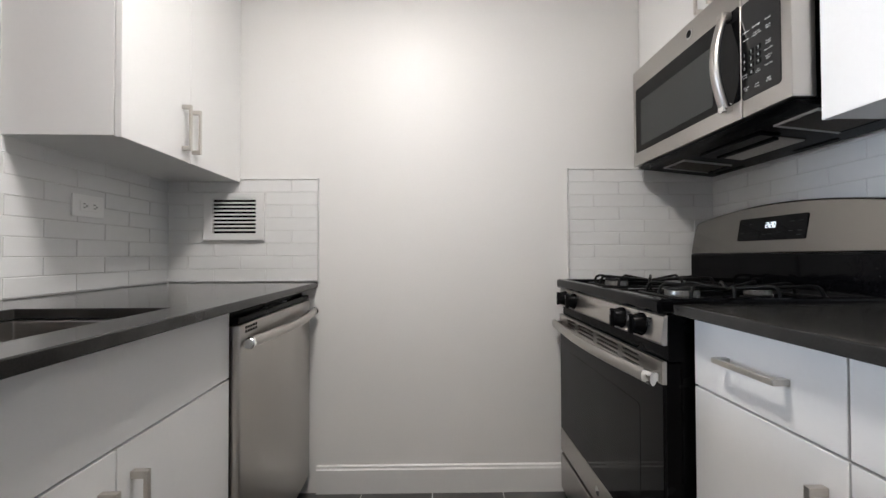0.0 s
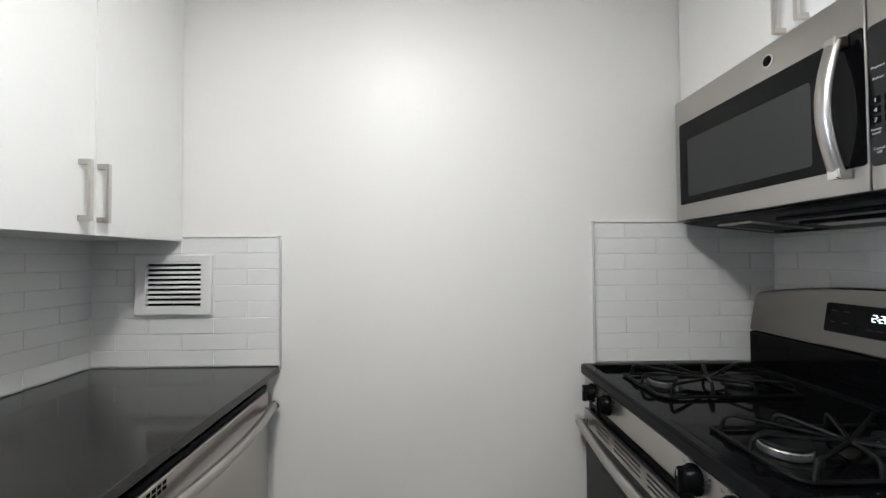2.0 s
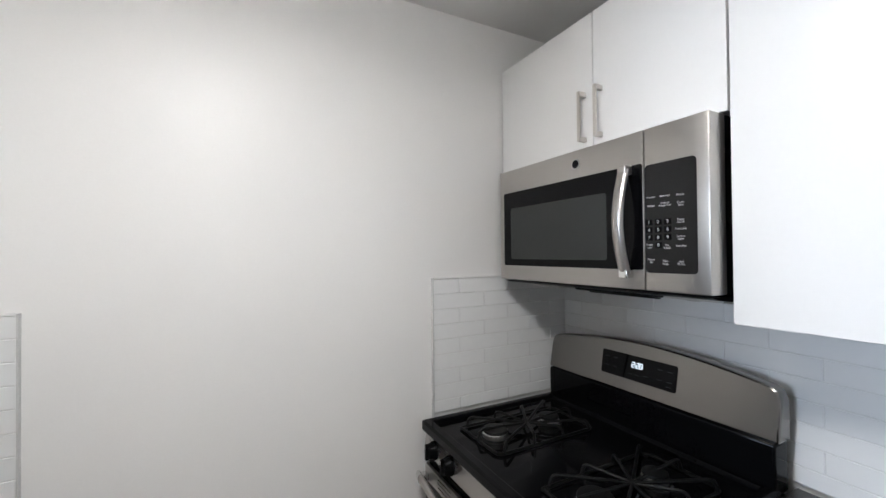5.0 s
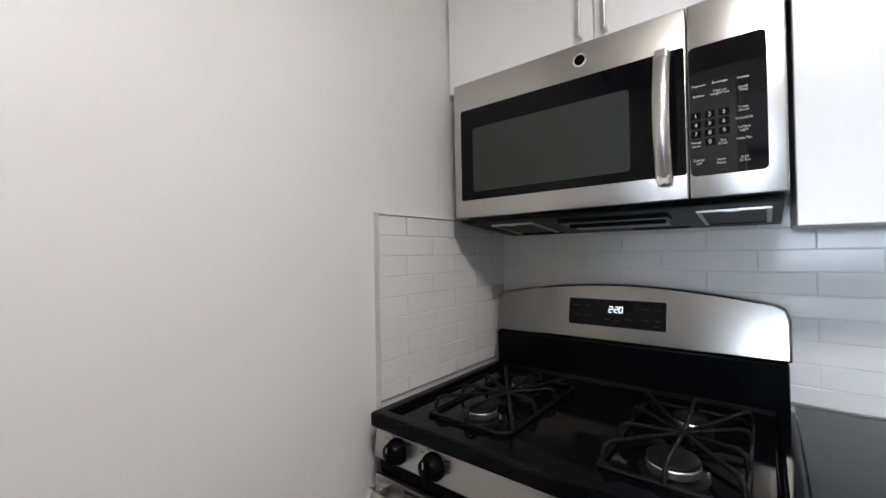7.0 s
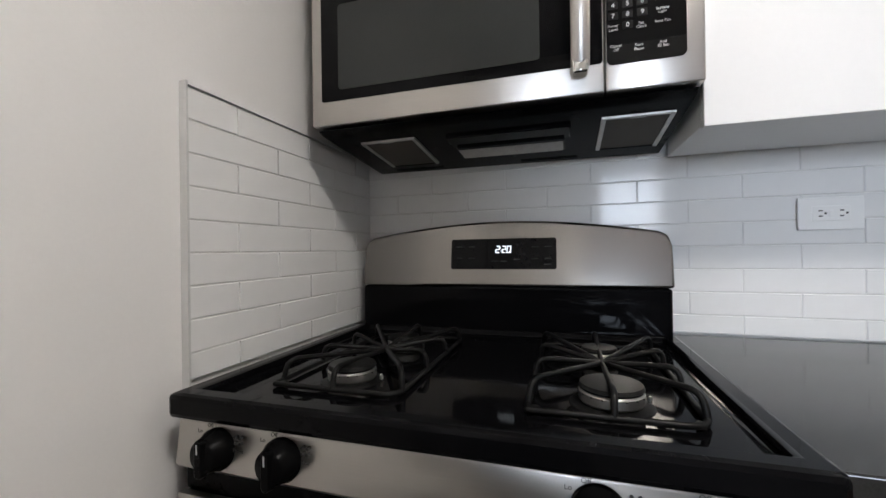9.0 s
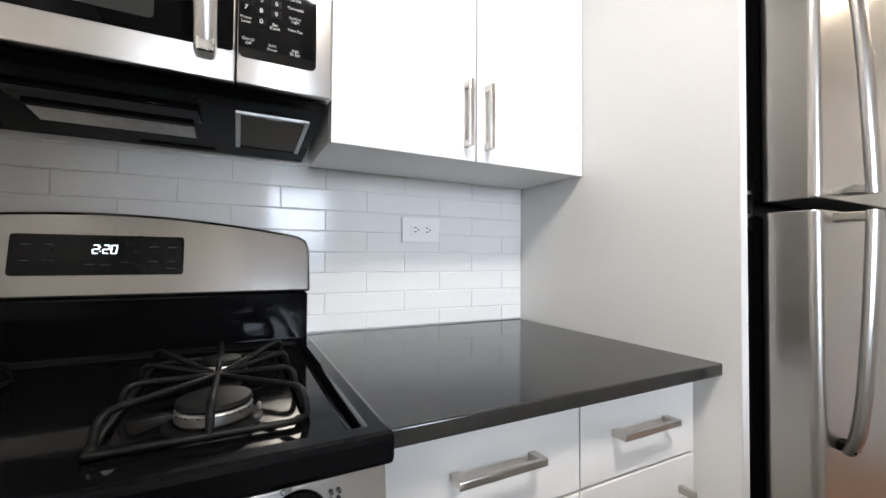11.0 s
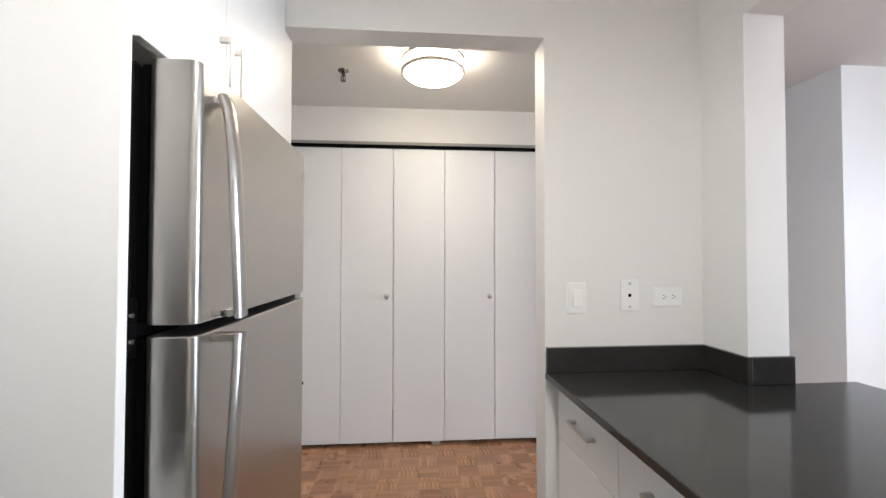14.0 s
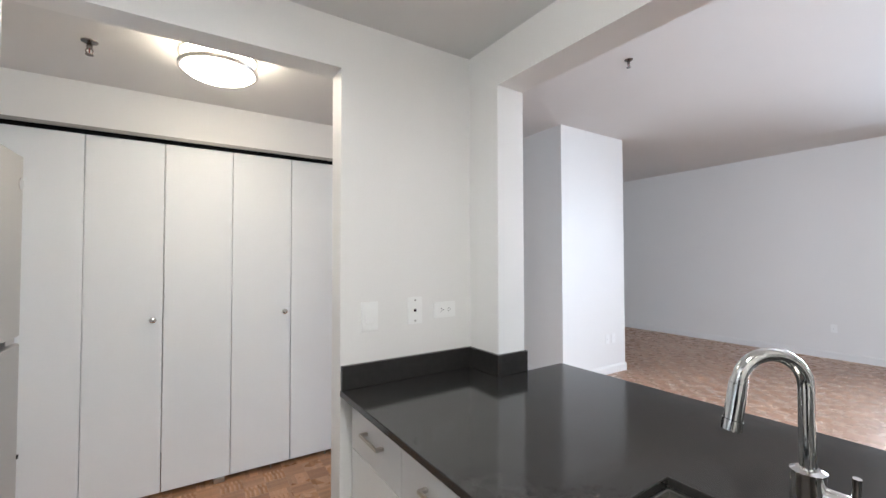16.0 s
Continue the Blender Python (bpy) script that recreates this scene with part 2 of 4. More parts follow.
def rounded_rect(u0, u1, v0, v1, r, n=5):
    out = []
    for cu, cv, a0 in ((u1 - r, v1 - r, 0), (u0 + r, v1 - r, 90), (u0 + r, v0 + r, 180), (u1 - r, v0 + r, 270)):
        arc = [(cu + r * math.cos(radians(a0 + 90 * i / n)), cv + r * math.sin(radians(a0 + 90 * i / n))) for i in range(n + 1)]
        # short straights next to the arc keep its shading off the flat sides
        ca, sa, e = math.cos(radians(a0)), math.sin(radians(a0)), r * 0.05
        out += [(arc[0][0] + sa * e, arc[0][1] - ca * e)] + arc + [(arc[-1][0] - ca * e, arc[-1][1] - sa * e)]
    return out


SOFT = {"finger", "frame_bar", "arm", "lever", "ring", "foot", "bulb", "guide_pin", "knob"}


def finish(bm, name, mat, smooth=True):
    me = bpy.data.meshes.new(name)
    bm.to_mesh(me)
    bm.free()
    me.materials.append(mat)
    if smooth:
        me.polygons.foreach_set("use_smooth", [True] * len(me.polygons))
        me.set_sharp_from_angle(angle=radians(50 if name in SOFT else 20))
    return me


BASE = {}


def thing(name, base, label, category, group="", turn=PLAIN, kind=""):
    """An empty at the base of a thing; its parts are drawn in the turned frame's metres."""
    ob = tagged(new(name), label, category, group, kind)
    ob.empty_display_size = 0.1
    ob.matrix_world = turn @ shift(*base)
    BASE[ob.name] = Vector(base)
    return ob


def part(name, bm, mat, parent, label="", smooth=True):
    bmesh.ops.translate(bm, vec=-BASE[parent.name], verts=bm.verts[:])
    ob = new(name, finish(bm, name, mat, smooth))
    ob.parent = parent
    BASE[ob.name] = BASE[parent.name]
    return tagged(ob, label)


def whole(name, bm, mat, label, category, turn=PLAIN, kind="", group="", smooth=True, base=(0, 0, 0)):
    bmesh.ops.translate(bm, vec=-Vector(base), verts=bm.verts[:])
    ob = new(name, finish(bm, name, mat, smooth))
    ob.matrix_world = turn @ shift(*base)
    BASE[ob.name] = Vector(base)
    return tagged(ob, label, category, group, kind)


def structure(name, bm, mat, label, category="wall", turn=PLAIN):
    return whole(name, bm, mat, label, category, turn, "structure", smooth=False)


FACES = {"-x": Matrix(((0, 0, -1), (-1, 0, 0), (0, 1, 0))), "+x": Matrix(((0, 0, 1), (1, 0, 0), (0, 1, 0))), "-y": Matrix(((1, 0, 0), (0, 0, -1), (0, 1, 0))), "+y": Matrix(((-1, 0, 0), (0, 0, 1), (0, 1, 0)))}


def writing(text, size, at, facing, mat, parent, name="lettering", tilt=0.0):
    cu = bpy.data.curves.new("text", "FONT")
    cu.body, cu.size, cu.align_x, cu.align_y, cu.extrude, cu.resolution_u = text, size, "CENTER", "CENTER", 0.0003, 3
    tmp = bpy.data.objects.new("text", cu)
    scene.collection.objects.link(tmp)
    bpy.context.view_layer.update()
    me = bpy.data.meshes.new_from_object(tmp.evaluated_get(bpy.context.evaluated_depsgraph_get()))
    bpy.data.objects.remove(tmp)
    bpy.data.curves.remove(cu)
    me.materials.clear()
    me.materials.append(mat)
    turn = FACES[facing].to_4x4() @ Matrix.Rotation(radians(tilt), 4, "X")
    me.transform(shift(*(Vector(at) - BASE[parent.name])) @ turn)
    ob = new(name, me)
    ob.parent = parent
    BASE[ob.name] = BASE[parent.name]
    return ob


# ---- structure ----
KC, HC, LC = 2.40, 2.415, 2.96      # ceilings: kitchen, hall, living room

structure("floor", box(-7.7, 2.0, -5.3, 3.9, -0.12, -0.012), SLATE, "bare floor slab under the finishes", "floor")

# wall between the kitchen and the living room, with the wide opening over the counter
structure("wall_west", solid([-1.01, -0.854], [-0.80, -0.45, 0.965, 1.83], [-0.01, 0.884, 2.20, LC], lambda i, j, k: not (j == 1 and k == 1)), PAINT,
          "white painted wall with a wide opening over the counter", turn=LEFT)
structure("wall_north", box(-0.96, 1.90, 1.676, 1.83, -0.01, LC), PAINT, "plain white painted end wall of the kitchen")
structure("wall_east", box(1.441, 1.60, -0.80, 1.72, -0.01, LC), PAINT, "white painted wall behind the range", turn=RIGHT)
structure("wall_south", solid([-0.90, -0.211, 0.777, 1.75], [-0.768, -0.655], [-0.01, 2.197, LC], lambda i, j, k: not (i == 1 and k == 0)), PAINT,
          "white painted wall with an open doorway to the hall")
structure("ceiling_kitchen", box(-0.92, 1.60, -0.70, 1.72, KC, KC + 0.06), CEIL, "flat white painted kitchen ceiling", "ceiling")
structure("ceiling_hall", box(-1.0, 2.0, -2.30, -0.70, HC, HC + 0.06), CEIL, "flat white painted hall ceiling", "ceiling")
structure("ceiling_living", prism([(-7.6, 3.03), (-7.4, 3.03), (-6.3, LC), (-1.0, LC), (2.0, LC), (2.0, 3.2), (-7.6, 3.2)], -5.2, 3.8, "y"), CEIL,
          "white painted living room ceiling", "ceiling")
# hall: closet front with its opening, end wall
structure("wall_closet", solid([-1.15, -0.675, 1.545, 2.0], [-2.20, -2.02], [-0.01, 2.165, LC], lambda i, j, k: not (i == 1 and k == 0)), PAINT,
          "white painted hall wall over the closet doors")
structure("wall_closet_back", box(-1.15, 2.0, -2.85, -2.75, -0.01, LC), PAINT, "plain wall at the back of the closet")
structure("wall_closet_side", box(-1.25, -1.15, -2.85, -2.02, -0.01, LC), PAINT, "plain white wall at the end of the closet")
structure("wall_hall_end", box(1.9, 2.0, -2.75, -0.655, -0.01, LC), PAINT, "plain white wall at the end of the hall")
# living room
structure("wall_living_block", box(-4.43, -3.27, -5.1, -2.20, -0.01, LC + 0.05), PAINT, "white wall corner jutting into the living room")
structure("wall_living_west", solid([-7.55, -7.40], [-5.2, -0.25, 1.75, 3.75], [-0.01, 0.85, 2.7, 3.1], lambda i, j, k: not (j == 1 and k == 1)), PAINT,
          "white painted far wall of the living room with a window")
structure("wall_living_north", solid([-7.4, -1.5, 1.5, 1.90], [3.6, 3.75], [-0.01, 0.85, 2.7, 3.1], lambda i, j, k: not (i == 1 and k == 1)), PAINT,
          "white painted living room wall with a wide window")
structure("wall_living_south", box(-7.4, 2.0, -5.2, -5.1, -0.01, 3.1), PAINT, "plain white living room wall")
structure("wall_living_east", box(1.90, 2.0, 1.676, 3.75, -0.01, LC), PAINT, "plain white living room wall")
structure("wall_south_east", box(1.9, 2.0, -5.1, -2.85, -0.01, LC), PAINT, "plain white wall closing the rooms")


def window_frame(name, x0, x1, y0, y1, along):
    w = thing(name, ((x0 + x1) / 2, (y0 + y1) / 2, 0.85), "white framed window with clear panes", "window", kind="structure")
    z0, z1, f = 0.85, 2.7, 0.05
    a0, a1 = (y0, y1) if along == "y" else (x0, x1)
    mid = (a0 + a1) / 2

    def piece(p0, p1, q0, q1, thin=0.0):
        if along == "y":
            return box(x0 + thin, x1 - thin, p0, p1, q0, q1, 0.0 if thin > 0.02 else 0.004)
        return box(p0, p1, y0 + thin, y1 - thin, q0, q1, 0.0 if thin > 0.02 else 0.004)

    for p in ((a0, a0 + f, z0, z1), (a1 - f, a1, z0, z1), (mid - f / 2, mid + f / 2, z0 + f, z1 - f), (a0 + f, a1 - f, z0, z0 + f), (a0 + f, a1 - f, z1 - f, z1)):
        part("window_frame", piece(*p), WHITEPL, w)
    for p0, p1 in ((a0 + f, mid - f / 2), (mid + f / 2, a1 - f)):
        part("pane", piece(p0, p1, z0 + f, z1 - f, 0.028), GLASS, w).visible_shadow = False


window_frame("window_1", -7.53, -7.47, -0.25, 1.75, "y")
window_frame("window_2", -1.5, 1.5, 3.66, 3.72, "x")
structure("ground", box(-400, 400, -400, 400, -12.2, -12.0), SLATE, "grey ground far below the windows", "ground")


def baseboard(name, outline, a, b, axis):
    structure(name, prism(outline, a, b, axis), LACQUER, "white painted baseboard along the wall", "baseboard")


def board_profile(face, out, h=0.095):
    """Face of the wall and the way out of it."""
    return [(face, -0.005), (face + out * 0.014, -0.005), (face + out * 0.014, h - 0.018), (face + out * 0.009, h - 0.012), (face + out * 0.009, h - 0.004), (face + out * 0.005, h), (face, h)]


H = 0.118
baseboard("baseboard_kitchen", [(v, z) for v, z in board_profile(1.676, -1, H)], -0.26, 0.81, "x")
baseboard("baseboard_far", [(u, z) for u, z in board_profile(-7.40, 1, 0.10)], -5.1, 3.6, "y")
baseboard("baseboard_block", [(v, z) for v, z in board_profile(-2.20, 1, 0.10)], -4.444, -3.256, "x")
baseboard("baseboard_block_side", [(u, z) for u, z in board_profile(-3.27, 1, 0.10)], -5.1, -2.20, "y")

# ---- closet doors in the hall ----
track = thing("closet_track", (0.43, -2.05, 2.145), "grey metal closet door track under the wall edge", "door track")
part("rail", box(-0.674, 1.544, -2.10, -2.012, 2.15, 2.164, 0.002), TRIM, track)
part("groove", box(-0.674, 1.544, -2.075, -2.022, 2.1295, 2.1495), SLOT, track, "dark groove of the track")
part("lip", box(-0.674, 1.544, -2.018, -2.008, 2.148, 2.168, 0.002), TRIM, track)
EDGES = [1.540, 1.172, 0.803, 0.432, 0.065, -0.304, -0.672]
for i, (b, a) in enumerate(zip(EDGES, EDGES[1:])):
    lip = 0.003 if i % 2 == 0 else 0.0015
    has_knob = i in (2, 4, 0)
    leaf = thing("closet_door", ((a + b) / 2, -2.05, 0.03), "tall white flush folding closet door" + (" with a round nickel knob" if has_knob else " leaf"), "closet door", "closet doors in the hall")
    part("panel", box(a + lip, b - 0.0015, -2.072, -2.040, 0.03, 2.128, 0.002), DOORPAINT, leaf)
    if has_knob:
        part("knob", lathe([(0.011, 0), (0.011, 0.012), (0.007, 0.016), (0.007, 0.028), (0.016, 0.034), (0.019, 0.044), (0.017, 0.054), (0.009, 0.058)], "y", ((a + 0.047, -2.041, 1.066)), 24), CHROME, leaf, "round polished nickel knob")
    if i == 3:
        part("pivot", box(a + 0.03, a + 0.09, -2.07, -2.03, -0.002, 0.03, 0.003), ALU, leaf, "small grey floor pivot")
    else:
        part("guide_pin", lathe([(0.004, 0.0), (0.004, 0.032)], "z", (a + 0.12, -2.056, 0.0), 10), ALU, leaf)


# ---- lamps and sprinklers ----
def band(x, y, r0, r1, z0, z1, n=64):
    """A flat hoop of square section with softened edges."""
    e = 0.002
    section = [(r0, z0 + e), (r0 + e, z0), (r1 - e, z0), (r1, z0 + e), (r1, z1 - e), (r1 - e, z1), (r0 + e, z1), (r0, z1 - e)]
    bm = bmesh.new()
    rings = [[bm.verts.new((x + r * math.cos(2 * math.pi * s / n), y + r * math.sin(2 * math.pi * s / n), z)) for r, z in section] for s in range(n)]
    for s in range(n):
        a, b = rings[s], rings[(s + 1) % n]
        for k in range(8):
            bm.faces.new((a[k], b[k], b[(k + 1) % 8], a[(k + 1) % 8]))
    bmesh.ops.recalc_face_normals(bm, faces=bm.faces[:])
    return bm


def flush_lamp(x, y, zc, glass, label):
    l = thing("ceiling_lamp", (x, y, zc), label, "ceiling lamp", "flush ceiling lamps")
    part("base_plate", lathe([(0.150, zc - 0.012), (0.150, zc)], at=(x, y, 0), n=48), WHITEPL, l)
    part("diffuser", lathe([(0.02, zc - 0.130), (0.07, zc - 0.128), (0.115, zc - 0.120), (0.140, zc - 0.109), (0.152, zc - 0.094), (0.152, zc - 0.012)], at=(x, y, 0), n=48), glass, l, "glowing white glass diffuser")
    for h in (0.098, 0.036):
        part("ring", band(x, y, 0.156, 0.170, zc - h, zc - h + 0.019), NICKEL, l, "brushed nickel ring")
    for s in range(4):
        a = radians(45 + 90 * s)
        part("clip", box(x + 0.164 * math.cos(a) - 0.004, x + 0.164 * math.cos(a) + 0.004, y + 0.164 * math.sin(a) - 0.004, y + 0.164 * math.sin(a) + 0.004, zc - 0.080, zc - 0.035, 0.001), NICKEL, l)
    return l


flush_lamp(0.19, -1.26, HC, GLOW_HALL, "lit round flush ceiling lamp with nickel rings in the hall")
flush_lamp(0.12, 0.68, KC, GLOW, "lit round flush ceiling lamp with nickel rings over the kitchen")


def sprinkler(x, y, zc):
    s = thing("sprinkler", (x, y, zc), "small dark metal fire sprinkler head with a red bulb", "sprinkler", "ceiling sprinklers")
    part("escutcheon", lathe([(0.042, zc), (0.040, zc - 0.006), (0.020, zc - 0.016), (0.014, zc - 0.018)], at=(x, y, 0), n=28), BRONZE, s)
    part("body", lathe([(0.013, zc - 0.016), (0.016, zc - 0.036), (0.011, zc - 0.046)], at=(x, y, 0), n=16), BRONZE, s)
    for d in (-1, 1):
        part("arm", tube(rounded([(x + d * 0.010, y, zc - 0.042), (x + d * 0.019, y, zc - 0.062), (x + d * 0.004, y, zc - 0.080)], 0.006), 0.0035, 8), BRONZE, s)
    part("bulb", lathe([(0.003, zc - 0.076), (0.004, zc - 0.06), (0.003, zc - 0.044)], at=(x, y, 0), n=10), RED, s, "red glass bulb")
    part("deflector", lathe([(0.020, zc - 0.084), (0.021, zc - 0.080)], at=(x, y, 0), n=16), BRONZE, s)
    s.scale = (0.75, 0.75, 0.75)


sprinkler(0.695, -1.46, HC)
sprinkler(-2.55, -0.90, LC)


# ---- cabinets ----
def pull(parent, axis, at, length, out):
    """A flat bar pull. at: its middle on the door's face; out: +1 or -1 along x."""
    x, y, z = at
    h, d, t = length / 2, 0.030, 0.0055
    bm = bmesh.new()
    if axis == "z":
        box(*sorted((x + out * (d - 0.007), x + out * d)), y - t, y + t, z - h, z + h, 0.0012, into=bm)
        for s in (-1, 1):
            box(*sorted((x, x + out * (d - 0.006))), y - t, y + t, *sorted((z + s * h, z + s * (h - 0.014))), 0.0012, into=bm)
    else:
        box(*sorted((x + out * (d - 0.007), x + out * d)), y - h, y + h, z - t, z + t, 0.0012, into=bm)
        for s in (-1, 1):
            box(*sorted((x, x + out * (d - 0.006))), *sorted((y + s * h, y + s * (h - 0.014))), z - t, z + t, 0.0012, into=bm)
    return part("handle", bm, NICKEL, parent, "brushed nickel bar pull")


def carcass(x0, x1, y0, y1, z0, z1, t=0.018):
    """A box cabinet, open towards nothing: its shell with a recessed bottom edge."""
    return box(x0, x1, y0, y1, z0, z1, 0.001)


def wall_cabinet(label, y0, y1, z0, z1, back, front, out, seam, pulls, turn=PLAIN, pull_z=None, group="wall cabinets"):
    """front: the doors' outer face; out: the way that the doors face along x."""
    ym = (y0 + y1) / 2
    c = thing("wall_cabinet", ((back + front) / 2, ym, z0), label, "cabinet", group, turn)
    inner = front - out * 0.020
    part("body", carcass(*sorted((back, inner)), y0 + 0.001, y1 - 0.001, z0 + 0.004, z1), LACQUER, c)
    for a, b, p in ((y0, seam, pulls[0]), (seam, y1, pulls[1])):
        d = part("door", box(*sorted((inner + out * 0.002, front)), a + 0.0015, b - 0.0015, z0, z1 - 0.001, 0.002), LACQUER, c)
        pull(d, "z", (front, p, pull_z), 0.152, out)
    return c


wall_cabinet("white double-door wall cabinet beside the opening", 0.985, 1.666, 1.343, 2.22, -0.852, -0.542, 1, 1.298, (1.252, 1.308), LEFT, 1.452)
wall_cabinet("white double-door wall cabinet over the dark counter", 0.157, 0.838, 1.336, 2.22, 1.425, 1.160, -1, 0.500, (0.472, 0.529), PLAIN, 1.442)
wall_cabinet("white double-door wall cabinet above the microwave", 0.840, 1.668, 1.802, 2.22, 1.448, 1.160, -1, 1.209, (1.179, 1.240), PLAIN, 1.907)


def drawer_unit(label, y0, y1, back, front, out, drawer_z, turn, hy, door_pull, fixed=False, seams=()):
    c = thing("base_cabinet", ((back + front) / 2, (y0 + y1) / 2, 0.0), label, "cabinet", "base cabinets", turn)
    inner = front - out * 0.020
    top = 0.884
    if fixed:
        # open on top, for the sink's bowl
        part("body", solid(sorted((back, inner, inner - out * 0.02, back + out * 0.02)), [y0 + 0.001, y0 + 0.02, y1 - 0.02, y1 - 0.001], [0.10, 0.12, top], lambda i, j, k: k == 0 or i in (0, 2) or j in (0, 2)), LACQUER, c)
    else:
        part("body", carcass(*sorted((back, inner)), y0 + 0.001, y1 - 0.001, 0.10, top), LACQUER, c)
    part("toe_kick", box(*sorted((back, front - out * 0.075)), y0 + 0.001, y1 - 0.001, 0.001, 0.099), LACQUER, c)
    d = part("drawer_front" if not fixed else "false_front", box(*sorted((inner + out * 0.002, front)), y0 + 0.0015, y1 - 0.0015, drawer_z + 0.002, top - 0.006, 0.002), LACQUER, c)
    if hy is not None:
        pull(d, "y", (front, hy, (drawer_z + top) / 2 + 0.004), 0.150, out)
    cuts = [y0, *seams, y1]
    for (a, b), p in zip(zip(cuts, cuts[1:]), door_pull):
        e = part("door", box(*sorted((inner + out * 0.002, front)), a + 0.0015, b - 0.0015, 0.104, drawer_z - 0.002, 0.002), LACQUER, c)
        pull(e, "z", (front, p, drawer_z - 0.055 - 0.076), 0.152, out)
    return c


FL = -0.256   # face of the doors on the sink side
drawer_unit("white drawer cabinet with nickel pulls beside the doorway", -0.645, -0.224, -0.852, FL, 1, 0.682, LEFT, -0.425, (-0.27,))
drawer_unit("white drawer cabinet with nickel pulls next to the sink", -0.224, 0.215, -0.852, FL, 1, 0.682, LEFT, -0.004, (-0.19,))
drawer_unit("white sink cabinet with a plain front panel", 0.215, 0.985, -0.852, FL, 1, 0.70, LEFT, None, (0.565, 0.635), True, (0.600,))
FR = 0.850
drawer_unit("white drawer cabinet with nickel pulls next to the range", 0.489, 0.832, 1.43, FR, -1, 0.728, PLAIN, 0.658, (0.525,))
drawer_unit("white drawer cabinet with nickel pulls beside the fridge panel", 0.180, 0.489, 1.43, FR, -1, 0.728, PLAIN, 0.340, (0.225,))
whole("cabinet_filler", box(0.864, 1.43, 0.157, 0.179, 0.001, 0.884, 0.001), LACQUER, "narrow white filler strip between cabinet and panel", "filler", base=(1.1, 0.168, 0))
tp = thing("tall_panel", (1.1, 0.145, 0), "tall white panel between the counter and the fridge", "panel")
part("board", box(0.7755, 1.435, 0.133, 0.156, 0.001, 2.398), LACQUER, tp)
part("edge_band", box(0.774, 0.7753, 0.133, 0.156, 0.001, 2.398, 0.0004), LACQUER, tp, "white edge band")
fc = thing("fridge_cabinet", (1.1, -0.25, 1.722), "white double-door cabinet above the fridge", "cabinet")
part("body", box(0.785, 1.43, -0.640, 0.132, 1.726, 2.398), LACQUER, fc)
for a, b, p in ((-0.640, -0.185, -0.214), (-0.185, 0.132, -0.152)):
    d = part("door", box(0.763, 0.783, a + 0.0015, b - 0.0015, 1.722, 2.396, 0.002), LACQUER, fc)
    pull(d, "z", (0.763, p, 1.80), 0.152, -1)

# ---- counters ----
CT, CB = 0.910, 0.886
SX0, SX1, SY0, SY1 = -0.640, -0.305, 0.385, 0.815
whole("sink_counter", solid([-1.256, -1.012, -0.852, SX0, SX1, -0.208], [-0.650, -0.443, SY0, SY1, 0.960, 1.664], [CB, CT],
                            lambda i, j, k: not (i == 3 and j == 2) and not (i < 2 and j in (0, 4)), 0.0025), QUARTZ,
      "dark grey polished stone counter reaching through the opening", "countertop", LEFT, base=(-0.5, 0.5, CB))
whole("range_counter", box(0.806, 1.432, 0.158, 0.838, CB, CT, 0.0025), QUARTZ, "dark grey polished stone counter beside the range", "countertop", base=(1.1, 0.5, CB))
up = thing("counter_upstand", (-0.85, -0.5, CT), "low dark stone upstand along the wall and column", "upstand", turn=LEFT)
part("strip", box(-0.834, -0.212, -0.653, -0.634, CT + 0.001, 1.004, 0.0015), QUARTZ, up)
part("strip", box(-0.853, -0.835, -0.653, -0.432, CT + 0.001, 1.004, 0.0015), QUARTZ, up)
part("strip", box(-1.014, -0.854, -0.449, -0.432, CT + 0.001, 1.004, 0.0015), QUARTZ, up)

# ---- sink and faucet ----
sink = thing("sink", ((SX0 + SX1) / 2, (SY0 + SY1) / 2, 0.70), "undermounted stainless steel sink bowl", "sink", turn=LEFT)
part("bowl", solid([SX0 - 0.012, SX0 + 0.004, SX1 - 0.004, SX1 + 0.012], [SY0 - 0.012, SY0 + 0.004, SY1 - 0.004, SY1 + 0.012], [0.70, 0.706, 0.884], lambda i, j, k: k == 0 or not (i == 1 and j == 1), 0.003), SINKST, sink)
part("drain", lathe([(0.045, 0.706), (0.045, 0.709), (0.034, 0.709), (0.030, 0.7065)], at=((SX0 + SX1) / 2, (SY0 + SY1) / 2, 0)), CHROME, sink)
FX, FY = -0.718, 0.618
fa = thing("faucet", (FX, FY, CT), "polished chrome gooseneck kitchen faucet with a side lever", "faucet", turn=LEFT)
part("base", lathe([(0.036, CT), (0.036, CT + 0.006), (0.030, CT + 0.012), (0.028, CT + 0.085), (0.029, CT + 0.094), (0.020, CT + 0.099)], at=(FX, FY, 0)), CHROME, fa)
R, AX, AY = 0.063, 0.78, -0.626
line = [(FX, FY, CT + h) for h in (0.09, 0.16, 0.21, 0.258)]
for s in range(1, 19):
    q = math.pi * s / 18 * 0.97
    w = R - R * math.cos(q)
    line.append((FX + AX * w, FY + AY * w, CT + 0.258 + R * math.sin(q)))
part("spout", tube(line, 0.0140, 20), CHROME, fa)
end = Vector(line[-1])
way = (end - Vector(line[-2])).normalized()
part("spray_head", tube([end + way * q for q in (0.002, 0.035, 0.074)], 0.0172, 20), CHROME, fa)
part("collar", tube([end + way * q for q in (-0.006, 0.0015)], 0.0162, 20), CHROME, fa)
part("nozzle", tube([end + way * q for q in (0.075, 0.096)], 0.0186, 20), CHROME, fa)
